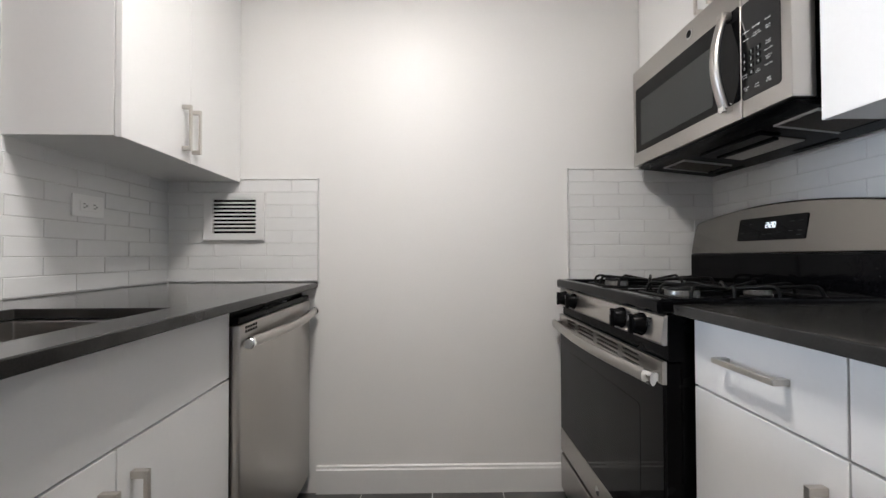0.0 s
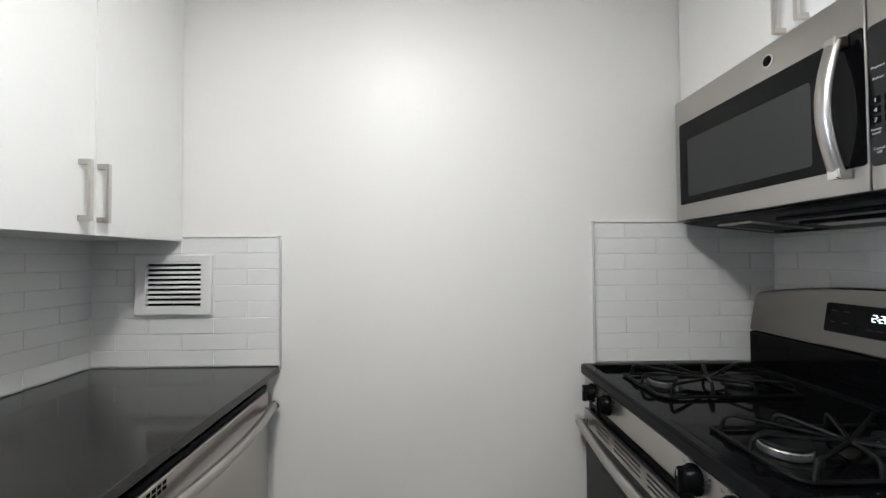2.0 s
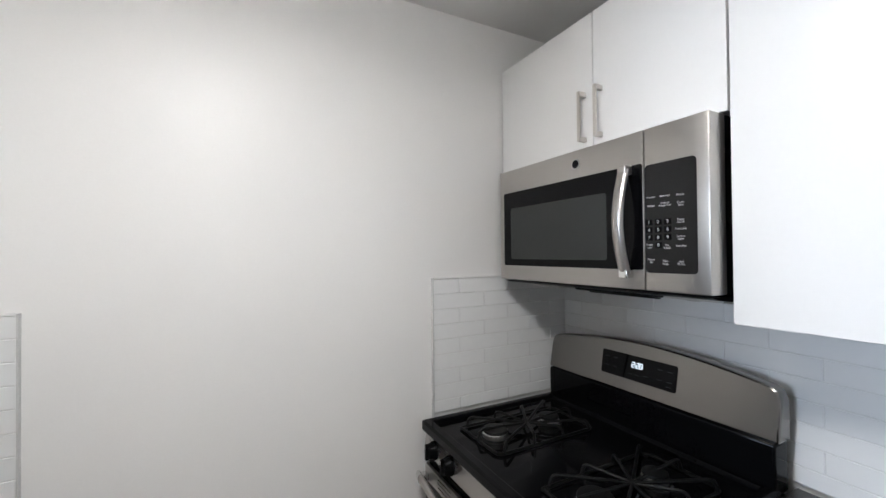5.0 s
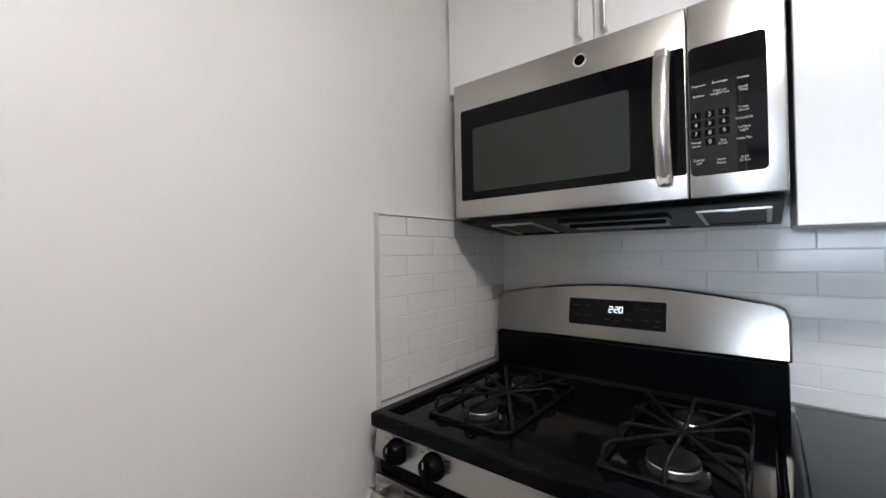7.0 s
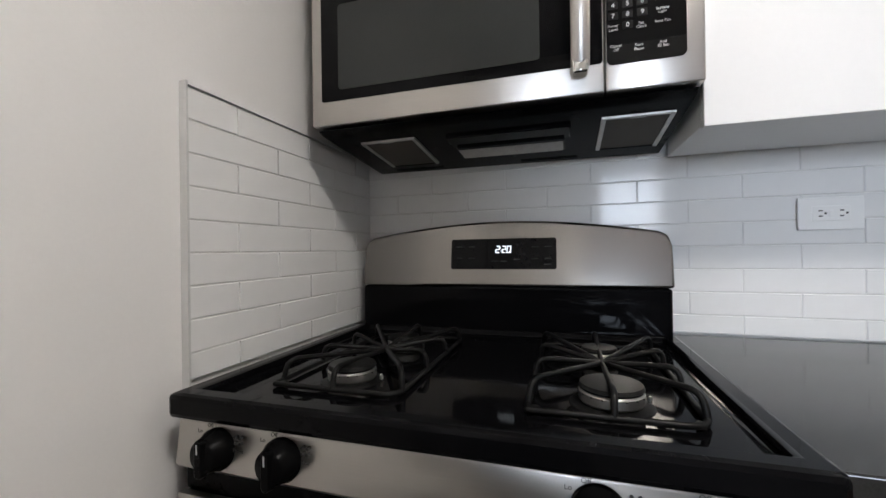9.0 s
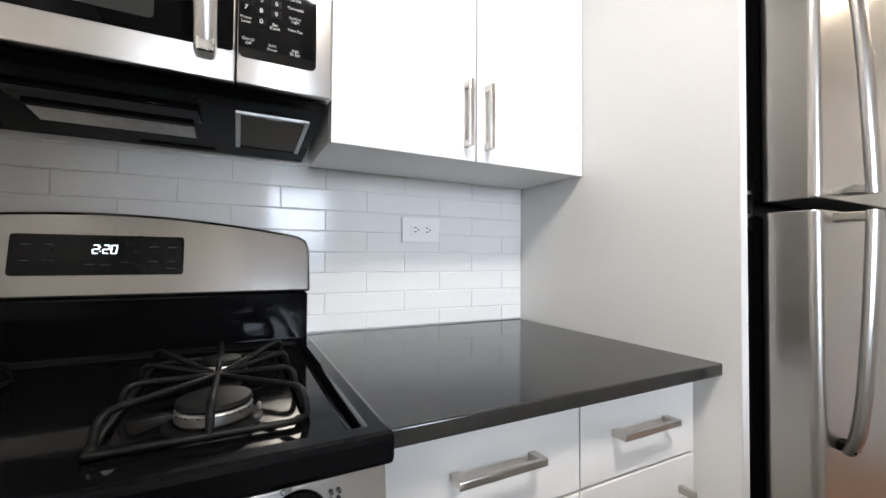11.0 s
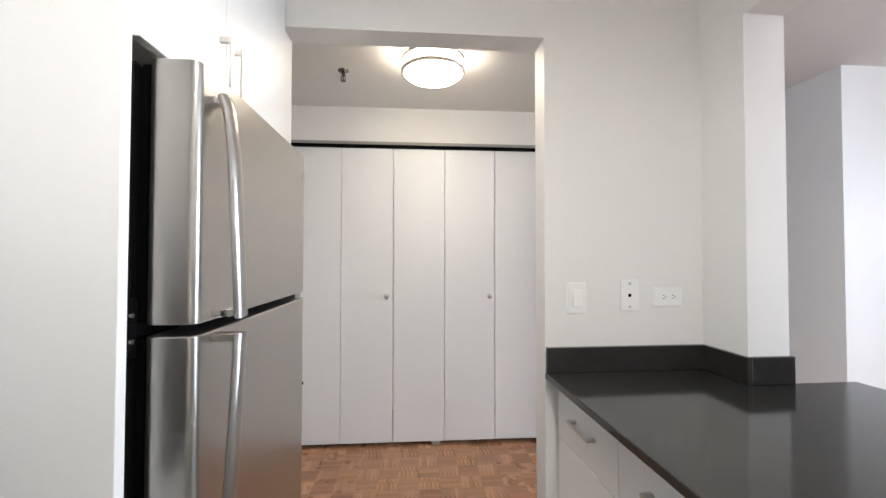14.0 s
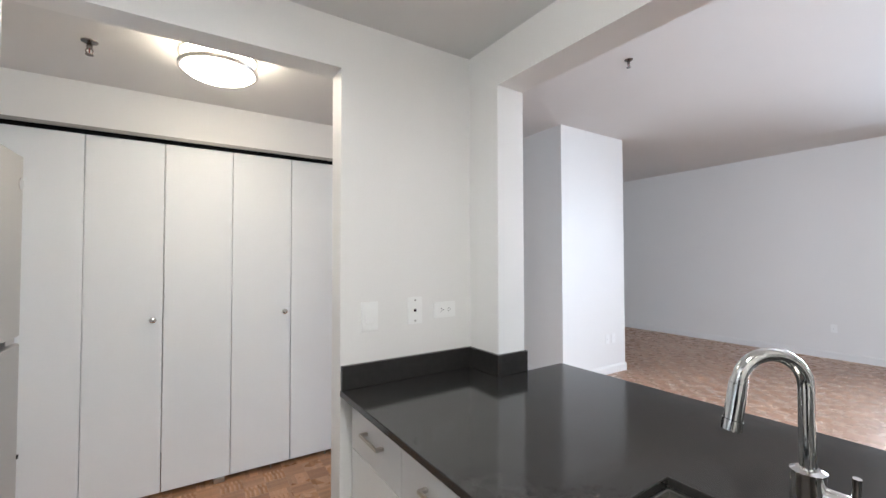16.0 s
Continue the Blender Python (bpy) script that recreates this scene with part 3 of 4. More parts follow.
part("valve", lathe([(0.016, 0), (0.016, 0.034), (0.012, 0.040)], "y", (FX, FY + 0.022, CT + 0.055), 20), CHROME, fa)
part("lever", tube(rounded([(FX, FY + 0.05, CT + 0.055), (FX, FY + 0.066, CT + 0.06), (FX + 0.004, FY + 0.070, CT + 0.110)], 0.01), 0.007, 12), CHROME, fa)


# ---- wall plates ----
def plate(label, category, centre, facing, wide, high, kind):
    """Built facing -y round the origin, then turned to the wall."""
    turn = {"-y": 0, "+y": 180, "-x": -90, "+x": 90}[facing]
    p = tagged(new(category.replace(" ", "_")), label, category, "wall plates")
    p.matrix_world = pose(*centre, 0, 0, turn)
    BASE[p.name] = Vector((0, 0, 0))
    part("cover", box(-wide / 2, wide / 2, -0.0065, 0, -high / 2, high / 2, 0.0018), WHITEPL, p)
    if kind == "outlet":
        part("insert", box(-0.034, 0.034, -0.008, -0.005, -0.0165, 0.0165, 0.001), WHITEPL, p)
        for s in (-1, 1):
            for sx, sz, w, h in ((s * 0.019, 0.006, 0.007, 0.0024), (s * 0.019, -0.006, 0.007, 0.0024), (s * 0.019 + 0.009, 0, 0.004, 0.004)):
                part("slot", box(sx - w / 2, sx + w / 2, -0.0086, -0.0078, sz - h / 2, sz + h / 2), SLOT, p)
        part("button", box(-0.004, 0.004, -0.009, -0.0078, -0.007, 0.007, 0.0005), WHITEPL, p)
    elif kind == "switch":
        part("bezel", box(-0.018, 0.018, -0.0075, -0.0055, -0.034, 0.034, 0.001), WHITEPL, p)
        rocker = box(-0.0155, 0.0155, -0.012, -0.007, -0.031, 0.031, 0.0015)
        for v in rocker.verts:
            v.co.y += 0.003 * (v.co.z / 0.031 if v.co.y < -0.009 else 0)
        part("rocker", rocker, WHITEPL, p)
    elif kind == "jack":
        part("port", box(-0.006, 0.006, -0.0072, -0.0055, -0.006, 0.006), SLOT, p)
        for z in (-0.045, 0.045):
            part("screw", lathe([(0.005, -0.008), (0.004, -0.0055)], "y", (0, 0, z), 14), ALU, p)
    elif kind == "narrow":
        part("port", box(-0.003, 0.003, -0.0072, -0.0055, -0.003, 0.003), SLOT, p)
    for s in (-1, 1):
        if kind != "jack":
            x, z = (s * (wide / 2 - 0.009), 0) if wide > high else (0, s * (high / 2 - 0.009))
            part("screw", lathe([(0.003, -0.0068), (0.0025, -0.0055)], "y", (x, 0, z), 10), WHITEPL, p)


plate("white paddle light switch on the kitchen wall", "light switch", (-0.333, -0.655, 1.187), "+y", 0.074, 0.118, "switch")
plate("cream phone jack plate with two screws", "phone jack", (-0.545, -0.655, 1.197), "+y", 0.072, 0.118, "jack")
plate("white double outlet lying sideways on the wall", "outlet", (-0.700, -0.655, 1.190), "+y", 0.118, 0.072, "outlet")
plate("white double outlet lying sideways on the tiles", "outlet", (1.4385, 0.519, 1.191), "-x", 0.118, 0.072, "outlet")
plate("white double outlet lying sideways on the tiles", "outlet", (-0.884, 1.249, 1.189), "+x", 0.118, 0.072, "outlet")
for x in (-4.07, -4.19):
    plate("narrow white wall plate low on the living room wall", "wall plate", (x, -2.20, 0.43), "+y", 0.07, 0.115, "narrow")
plate("white outlet low on the far wall", "outlet", (-7.40, -0.93, 0.43), "+x", 0.07, 0.115, "narrow")

# ---- air vent ----
vent = thing("air_vent", (-0.612, 1.668, 1.092), "white louvred air vent set in the tiles", "vent")
part("frame", solid([-0.742, -0.702, -0.518, -0.482], [1.652, 1.668], [1.092, 1.122, 1.272, 1.296], lambda i, j, k: not (i == 1 and k == 1), 0.003), LACQUER, vent)
part("backing", box(-0.702, -0.518, 1.664, 1.6675, 1.122, 1.272), SLOT, vent)
for s in range(9):
    z = 1.130 + s * 0.0168
    part("slat", prism([(1.6635, z + 0.0095), (1.6625, z + 0.0105), (1.6530, z + 0.0065), (1.6530, z + 0.0018)], -0.702, -0.518, "x"), LACQUER, vent)
part("lever", box(-0.503, -0.499, 1.647, 1.653, 1.175, 1.183, 0.001), LACQUER, vent)

# ---- dishwasher ----
dw = thing("dishwasher", (-0.55, 1.32, 0.0), "stainless steel dishwasher with a bowed bar handle", "dishwasher", turn=LEFT)
DY0, DY1, DX = 0.992, 1.628, -0.232
part("body", box(-0.84, DX - 0.032, DY0 + 0.004, DY1 - 0.004, 0.09, 0.868), BLACK, dw)
part("toe_kick", box(-0.84, DX - 0.06, DY0 + 0.01, DY1 - 0.01, 0.001, 0.088), BLACK, dw)
part("door", box(DX - 0.030, DX, DY0, DY1, 0.095, 0.838, 0.005, 3), STEELV, dw)
part("control_strip", box(DX - 0.040, DX - 0.004, DY0 + 0.002, DY1 - 0.002, 0.840, 0.858, 0.003), BLACK, dw, "black control strip on the door's top edge")
for s in range(6):
    part("key", box(DX - 0.026, DX - 0.014, 1.20 + s * 0.035, 1.215 + s * 0.035, 0.858, 0.8592), WHITEPL if s == 5 else DARKINK, dw)
for r in range(2):
    for s in range(5):
        part("vent_slot", box(DX - 0.002, DX + 0.0006, 1.022 + s * 0.016, 1.034 + s * 0.016, 0.812 + r * 0.011, 0.820 + r * 0.011), SLOT, dw)
bow = [(DX + 0.022 + 0.026 * math.sin(math.pi * s / 16), DY0 + 0.012 + (DY1 - DY0 - 0.024) * s / 16, 0.790) for s in range(17)]
for y in (DY0 + 0.006, DY1 - 0.006):
    part("handle_end", lathe([(0.0135, y - 0.009), (0.0160, y - 0.006), (0.0160, y + 0.006), (0.0135, y + 0.009)], "y", (DX + 0.023, 0, 0.790), 20), CHROME, dw, "polished handle end cap")
part("handle", tube(bow, 0.013, 20, 1.15), STEEL, dw, "bowed brushed steel bar handle")
for y in (DY0 + 0.03, DY1 - 0.03):
    part("handle_post", box(DX - 0.001, DX + 0.026, y - 0.010, y + 0.010, 0.782, 0.798, 0.003), CHROME, dw)
part("badge", lathe([(0.014, DX - 0.001), (0.014, DX + 0.0015), (0.012, DX + 0.002)], "x", (0, 1.31, 0.175), 24), CHROME, dw, "small round chrome badge")

# ---- gas range ----
rg = thing("gas_range", (1.1, 1.235, 0.0), "stainless and black gas range with four burners", "range")
RY0, RY1, RX = 0.845, 1.622, 0.785
part("body", box(RX + 0.045, 1.425, RY0 + 0.003, RY1 - 0.003, 0.03, 0.885, 0.003), BLACK, rg)
for fx in (0.88, 1.38):
    for fy in (RY0 + 0.05, RY1 - 0.05):
        part("foot", lathe([(0.016, 0.0), (0.016, 0.032)], at=(fx, fy, 0), n=14), BLACK, rg)
# cooktop: a shallow tray with a raised rim
top = solid([RX - 0.012, RX + 0.022, 1.335, 1.362], [RY0 - 0.006, RY0 + 0.026, RY1 - 0.026, RY1 + 0.004], [0.886, 0.906, 0.922], lambda i, j, k: k == 0 or not (i == 1 and j == 1), 0.0075)
cook = part("cooktop", top, ENAMEL, rg, "glossy black enamel cooktop")
# control panel, leaning a little
part("control_panel", prism([(RX + 0.001, 0.812), (RX - 0.004, 0.818), (RX + 0.004, 0.880), (RX + 0.009, 0.884), (RX + 0.014, 0.884), (RX + 0.012, 0.812)], RY0 + 0.001, RY1 - 0.001, "y", 0.002), STEEL, rg, "brushed steel control panel")
part("front_casing", box(RX + 0.0145, RX + 0.05, RY0 + 0.002, RY1 - 0.002, 0.774, 0.885), BLACK, rg)
part("door_core", box(RX + 0.0105, RX + 0.044, RY0 + 0.003, RY1 - 0.003, 0.206, 0.771), BLACK, rg)
for i, y in enumerate((1.545, 1.437, 1.046, 0.938)):
    k = part("knob", lathe([(0.029, RX + 0.002), (0.029, RX - 0.006), (0.0265, RX - 0.010), (0.0225, RX - 0.026), (0.019, RX - 0.029)], "x", (0, y, 0.848), 28), BLACK, rg, "black plastic burner knob")
    grip = prism(rounded_rect(y - 0.009, y + 0.009, 0.8225, 0.8735, 0.007), RX - 0.035, RX - 0.024, "x", 0.0025)
    for v in grip.verts:
        if v.co.x < RX - 0.028:
            v.co.y = y + (v.co.y - y) * 0.7
    part("grip", grip, BLACK, k)
    part("pointer", box(RX - 0.0356, RX - 0.0348, y - 0.001, y + 0.001, 0.856, 0.869), INK, k)
    for dy, dz in ((-0.040, 0.020), (-0.032, 0.020), (-0.040, 0.012), (-0.032, 0.012)):
        part("burner_mark", lathe([(0.0022, RX - 0.0035), (0.0022, RX + 0.003)], "x", (0, y + dy, 0.848 + dz), 10), DARKINK, rg)
    writing("Off", 0.008, (RX - 0.0016, y + 0.012, 0.8795), "-x", DARKINK, rg)
    writing("Lo", 0.008, (RX - 0.0022, y + 0.030, 0.8705), "-x", DARKINK, rg)
    writing("Front" if i in (0, 3) else "Rear", 0.008, (RX - 0.0040, y - 0.038, 0.851), "-x", DARKINK, rg)
# oven door
door = part("oven_door", solid([RX, RX + 0.010], [RY0 + 0.002, RY1 - 0.002], [0.205, 0.295, 0.722], lambda i, j, k: k == 0, 0.003), STEEL, rg, "steel lower rail of the oven door")
part("door_glass", box(RX + 0.001, RX + 0.010, RY0 + 0.002, RY1 - 0.002, 0.296, 0.721, 0.002), BLACKGLASS, rg, "black glass oven door")
part("door_window", prism(rounded_rect(RY0 + 0.11, RY1 - 0.11, 0.375, 0.640, 0.015), RX + 0.0003, RX + 0.004, "x"), OVENGLASS, rg, "dark oven window")
SLOTS = [RY0 + 0.002, 0.955, 1.045, 1.075, 1.225, 1.255, 1.405, 1.435, 1.525, RY1 - 0.002]
part("door_top_rail", solid([RX - 0.001, RX + 0.006, RX + 0.010], SLOTS, [0.722, 0.735, 0.741, 0.748, 0.754, 0.761, 0.767, 0.775], lambda i, j, k: not (i == 0 and k in (1, 3, 5) and j % 2 == 1)), STEEL, rg, "slotted steel top rail of the oven door")
for y0, y1 in ((0.955, 1.045), (1.075, 1.225), (1.255, 1.405), (1.435, 1.525)):
    for z in (0.738, 0.751, 0.764):
        part("vent_slot", box(RX + 0.0050, RX + 0.0058, y0 + 0.0005, y1 - 0.0005, z - 0.0028, z + 0.0028), SLOT, rg)
HZ, RIM = 0.737, RY1 - RY0 - 0.016
bow = [(RX - 0.026 - 0.026 * math.sin(math.pi * s / 18), RY0 + 0.008 + RIM * s / 18, HZ) for s in range(19)]
part("oven_handle", tube(bow, 0.0095, 20, 1.7), STEEL, rg, "bowed flat steel oven handle")
for y, d in ((RY0 + 0.004, 1), (RY1 - 0.004, -1)):
    part("handle_end", tube([(RX - 0.024, y - d * 0.006, HZ), (RX - 0.026, y, HZ), (RX - 0.029, y + d * 0.022, HZ)], 0.0100, 20, 1.6), CHROME, rg, "polished handle end cap")
    part("handle_post", box(RX - 0.026, RX, y + d * 0.006, y + d * 0.026, HZ - 0.012, HZ + 0.012, 0.003), CHROME, rg)
part("drawer", box(RX, RX + 0.040, RY0 + 0.002, RY1 - 0.002, 0.045, 0.190, 0.004), STEEL, rg, "steel storage drawer")
part("badge", lathe([(0.015, RX + 0.001), (0.015, RX - 0.0015), (0.013, RX - 0.002)], "x", (0, 1.234, 0.252), 24), CHROME, rg, "small round chrome badge")
# backguard with its arched top
arch = [(RY0 - 0.004, 1.028)] + [(RY0 - 0.004, 1.125), (RY0 + 0.004, 1.150), (RY0 + 0.022, 1.160)]
arch += [(RY0 + 0.022 + (RY1 - RY0 - 0.044) * s / 20, 1.160 + 0.036 * math.sin(math.pi * s / 20) ** 0.9) for s in range(1, 20)]
arch += [(RY1 - 0.022, 1.160), (RY1 - 0.004, 1.150), (RY1 + 0.004, 1.125), (RY1 + 0.004, 1.028)]
guard = prism(arch, 1.352, 1.415, "x", 0.006)
for v in guard.verts:
    if v.co.x < 1.38:
        v.co.x += 0.030 * (v.co.z - 1.012) / 0.17
part("backguard", guard, DIMMED_STEEL, rg, "curved brushed steel backguard, darkened for its dim reflections")
part("riser", box(1.350, 1.415, RY0 + 0.002, RY1 - 0.002, 0.90, 1.0275, 0.006), ENAMEL, rg, "black enamel riser behind the burners")
disp = prism(rounded_rect(1.098, 1.368, 1.072, 1.150, 0.006), 1.355, 1.372, "x")
for v in disp.verts:
    v.co.x += 0.030 * (v.co.z - 1.012) / 0.17 - 0.0055
dpl = part("display", disp, BLACKGLASS, rg, "black glass clock panel")


def on_guard(z):
    return 1.3485 + 0.030 * (z - 1.012) / 0.17


SEGMENTS = {"2": "abged", "0": "abcdef"}
digits = bmesh.new()
for y, ch in ((1.2435, "2"), (1.2275, "2"), (1.2150, "0")):
    w, h, t = 0.0042, 0.0080, 0.0009
    spots = {"a": (0, h, w, t), "g": (0, 0, w, t), "d": (0, -h, w, t), "b": (-w, h / 2, t, h / 2), "c": (-w, -h / 2, t, h / 2), "f": (w, h / 2, t, h / 2), "e": (w, -h / 2, t, h / 2)}
    for name in SEGMENTS[ch]:
        dy, dz, hy, hz = spots[name]
        z = 1.122 + dz
        box(on_guard(z) - 0.0004, on_guard(z) + 0.0008, y + dy - hy - dz * 0.12, y + dy + hy - dz * 0.12, z - hz, z + hz, into=digits)
for dz in (-0.004, 0.004):
    box(on_guard(1.122 + dz) - 0.0004, on_guard(1.122 + dz) + 0.0008, 1.2356, 1.2374, 1.121 + dz, 1.123 + dz, into=digits)
part("clock_digits", digits, DIGIT, dpl, "white lit clock digits")
for y, z in ((1.345, 1.13), (1.312, 1.13), (1.345, 1.10), (1.312, 1.10), (1.252, 1.092), (1.228, 1.092), (1.195, 1.096), (1.150, 1.128), (1.118, 1.128), (1.150, 1.098), (1.118, 1.098), (1.120, 1.084)):
    part("key_print", box(on_guard(z) + 0.0002, on_guard(z) + 0.001, y - 0.0075, y + 0.0075, z - 0.0012, z + 0.0012), SCREEN, dpl)

# burners and grates
for bx, by, r in ((0.938, 1.420, 0.040), (1.160, 1.420, 0.035), (1.150, 1.018, 0.032), (0.938, 1.018, 0.043)):
    b = thing("burner", (bx, by, 0.906), "aluminium gas burner with a black enamel cap", "burner", "burners on the range")
    part("bowl", lathe([(r * 1.3, 0.9062), (r * 1.25, 0.9075), (r * 1.15, 0.908), (r * 1.0, 0.910)], at=(bx, by, 0)), IRON, b)
    part("head", lathe([(r * 0.9, 0.9085), (r * 1.0, 0.914), (r * 1.0, 0.925), (r * 0.92, 0.928)], at=(bx, by, 0), n=40), ALU, b, "grey aluminium burner head")
    for s in range(18):
        a = 2 * math.pi * s / 18
        part("port", lathe([(0.0016, 0), (0.0016, 0.001)], "z", (bx + (r + 0.0002) * math.cos(a) * 1.0, by + (r + 0.0002) * math.sin(a), 0.9235), 6), SLOT, b)
    part("cap", lathe([(r * 0.97, 0.9285), (r * 1.0, 0.931), (r * 0.95, 0.936), (r * 0.5, 0.938), (0.002, 0.9382)], at=(bx, by, 0), n=40), IRON, b, "black enamel burner cap")
    part("igniter", lathe([(0.003, 0.908), (0.003, 0.915), (0.0015, 0.917)], at=(bx + r * 0.3, by - r * 1.18, 0), n=10), ALU, b, "small metal igniter")


def grate(yc):
    g = thing("grate", (1.04, yc, 0.906), "black cast iron burner grate spanning two burners", "grate", "grates on the range")
    x0, x1, hw, lo, hi, r = 0.874, 1.258, 0.106, 0.912, 0.944, 0.0046
    xm = (x0 + x1) / 2
    ring = [(x0, yc - hw, lo), (x1, yc - hw, lo), (x1, yc + hw, lo), (x0, yc + hw, lo), (x0, yc - hw, lo)]
    ring = rounded([(xm, yc - hw, lo)] + ring[1:4] + [(x0, yc + hw, lo), (x0, yc - hw, lo), (xm - 0.001, yc - hw, lo)], 0.03, 5)
    part("frame_bar", tube(ring[:-1], r, 8, closed=True), IRON, g)
    hub = (xm, yc, hi - 0.016)
    ends = [(x0, yc), (x1, yc)] + [(xe, yc + sy * hw) for sy in (-1, 1) for xe in (x0 + 0.022, x1 - 0.022, xm - 0.058, xm + 0.058)]
    for ex, ey in ends:
        shoulder = Vector((xm, yc, 0)).lerp(Vector((ex, ey, 0)), 0.96)
        part("finger", tube(rounded([hub, (shoulder.x, shoulder.y, hi), (ex, ey, lo)], 0.020, 5), r, 8), IRON, g)
    part("hub", lathe([(0.007, hi - 0.024), (0.010, hi - 0.018), (0.007, hi - 0.011)], at=(xm, yc, 0), n=16), IRON, g)
    for fx in (x0 + 0.01, x1 - 0.01):
        for fy in (-1, 1):
            part("foot", lathe([(0.006, 0.9062), (0.006, 0.914)], at=(fx, yc + fy * (hw - 0.01), 0), n=8), IRON, g)


grate(1.418)
grate(1.020)

# ---- microwave over the range ----
mw = thing("microwave", (1.27, 1.228, 1.395), "stainless over-range microwave with a black glass door", "microwave")
MY0, MY1, MX, MZ0, MZ1 = 0.848, 1.608, 1.103, 1.398, 1.797
part("body", box(1.165, 1.44, MY0 + 0.004, MY1 - 0.004, MZ0 - 0.004, MZ1, 0.003), BLACK, mw)
MS = 1.004
part("door", box(MX, 1.163, MS + 0.0012, MY1, MZ0, MZ1, 0.004, 3), STEEL, mw, "brushed steel microwave door")
part("control_frame", box(MX, 1.163, MY0, MS - 0.0012, MZ0, MZ1, 0.004, 3), STEEL, mw, "brushed steel frame of the controls")
part("door_glass", prism(rounded_rect(MS + 0.004, MY1 - 0.026, 1.449, 1.714, 0.006), MX - 0.0016, MX + 0.002, "x"), BLACKGLASS, mw, "black glass door panel")
part("window", prism(rounded_rect(1.116, 1.540, 1.472, 1.656, 0.008), MX - 0.0022, MX, "x"), SCREEN, mw, "grey see-through door screen")
ctl = part("control_panel", prism(rounded_rect(MY0 + 0.028, MS - 0.003, 1.443, 1.706, 0.010), MX - 0.0016, MX + 0.002, "x"), KEYGLASS, mw, "black glass keypad")
bow = [(MX - 0.020 - 0.026 * math.sin(math.pi * s / 14), 1.046, 1.440 + 0.262 * s / 14) for s in range(15)]
part("handle", tube(bow, 0.0085, 20, 1.9), STEEL, mw, "bowed brushed steel door handle")
for z0, z1 in ((1.428, 1.452), (1.690, 1.714)):
    part("handle_end", box(MX - 0.030, MX - 0.001, 1.033, 1.059, z0, z1, 0.004), CHROME if z0 < 1.5 else STEEL, mw)
part("badge", lathe([(0.0165, MX + 0.001), (0.0165, MX - 0.003), (0.0145, MX - 0.0036)], "x", (0, 1.224, 1.755), 28), CHROME, mw, "small round chrome badge")
part("badge_face", lathe([(0.0125, MX - 0.0030), (0.0125, MX - 0.0040)], "x", (0, 1.224, 1.755), 28), BLACK, mw)
PRINTS = ((0.984, 1.626, "Popcorn"), (0.949, 1.626, "Beverage"), (0.912, 1.624, "Potato"), (0.984, 1.605, "Reheat"), (0.949, 1.609, "Defrost"), (0.949, 1.603, "Weight/Time"), (0.912, 1.606, "Cook"), (0.912, 1.600, "Time"),
        (0.912, 1.567, "Timer"), (0.912, 1.561, "On/Off"), (0.912, 1.546, "Turntable"), (0.912, 1.529, "Surface"), (0.912, 1.523, "Light"), (0.912, 1.507, "Vent Fan"),
        (0.990, 1.511, "Power"), (0.990, 1.504, "Level"), (0.945, 1.509, "Set"), (0.945, 1.503, "Clock"), (0.986, 1.475, "Cancel"), (0.986, 1.468, "Off"), (0.949, 1.472, "Start"), (0.949, 1.465, "Pause"), (0.912, 1.471, "Add"), (0.912, 1.465, "30 Sec"))
for y, z, word in PRINTS:
    writing(word, 0.0058 if "/" in word else 0.0068, (MX - 0.0018, y, z), "-x", INK, ctl)
for i, d in enumerate("1234567890"):
    y, z = (0.990 - 0.0235 * (i % 3), 1.565 - 0.0185 * (i // 3)) if d != "0" else (0.9665, 1.5095)
    part("key", box(MX - 0.0020, MX - 0.0014, y - 0.0085, y + 0.0085, z - 0.0068, z + 0.0068), BLACK, ctl)
    writing(d, 0.011, (MX - 0.0023, y, z), "-x", INK, ctl)
# underside: recess, grease filters and lamp lens
UB = MZ0 - 0.014


def sloped(bm):
    """The underside falls towards the wall."""
    for v in bm.verts:
        if v.co.z < UB + 0.004:
            v.co.z -= 0.105 * max(v.co.x - 1.15, 0)
    return bm


part("bottom_plate", sloped(prism([(MX + 0.014, MZ0 - 0.005), (MX + 0.030, MZ0 - 0.011), (MX + 0.047, UB), (1.438, UB), (1.438, MZ0 - 0.005)], MY0 + 0.006, MY1 - 0.006, "y")), BLACK, mw, "black underside")
for y0, y1 in ((0.878, 0.998), (1.405, 1.530)):
    f = part("filter", sloped(box(1.195, 1.365, y0, y1, UB - 0.003, UB + 0.001, 0.001)), FILTER, mw, "brown mesh grease filter")
    for a, b, c, d in ((1.189, 1.371, y0 - 0.006, y0 + 0.003), (1.189, 1.371, y1 - 0.003, y1 + 0.006), (1.189, 1.195, y0 + 0.003, y1 - 0.003), (1.365, 1.371, y0 + 0.003, y1 - 0.003)):
        part("filter_rim", sloped(box(a, b, c, d, UB - 0.005, UB + 0.001, 0.001)), ALU if c != y0 + 0.003 or a < 1.3 else BLACK, f)
    part("pull_tab", sloped(box(1.184, 1.194, (y0 + y1) / 2 - 0.014, (y0 + y1) / 2 + 0.014, UB - 0.007, UB - 0.003, 0.001)), ALU, f)
part("lamp_cover", sloped(box(1.20, 1.262, 1.062, 1.330, UB - 0.007, UB + 0.002, 0.003)), ENAMEL, mw, "dark lamp cover")
part("latch", sloped(box(1.252, 1.268, 1.075, 1.317, UB - 0.012, UB - 0.006, 0.002)), BLACK, mw)
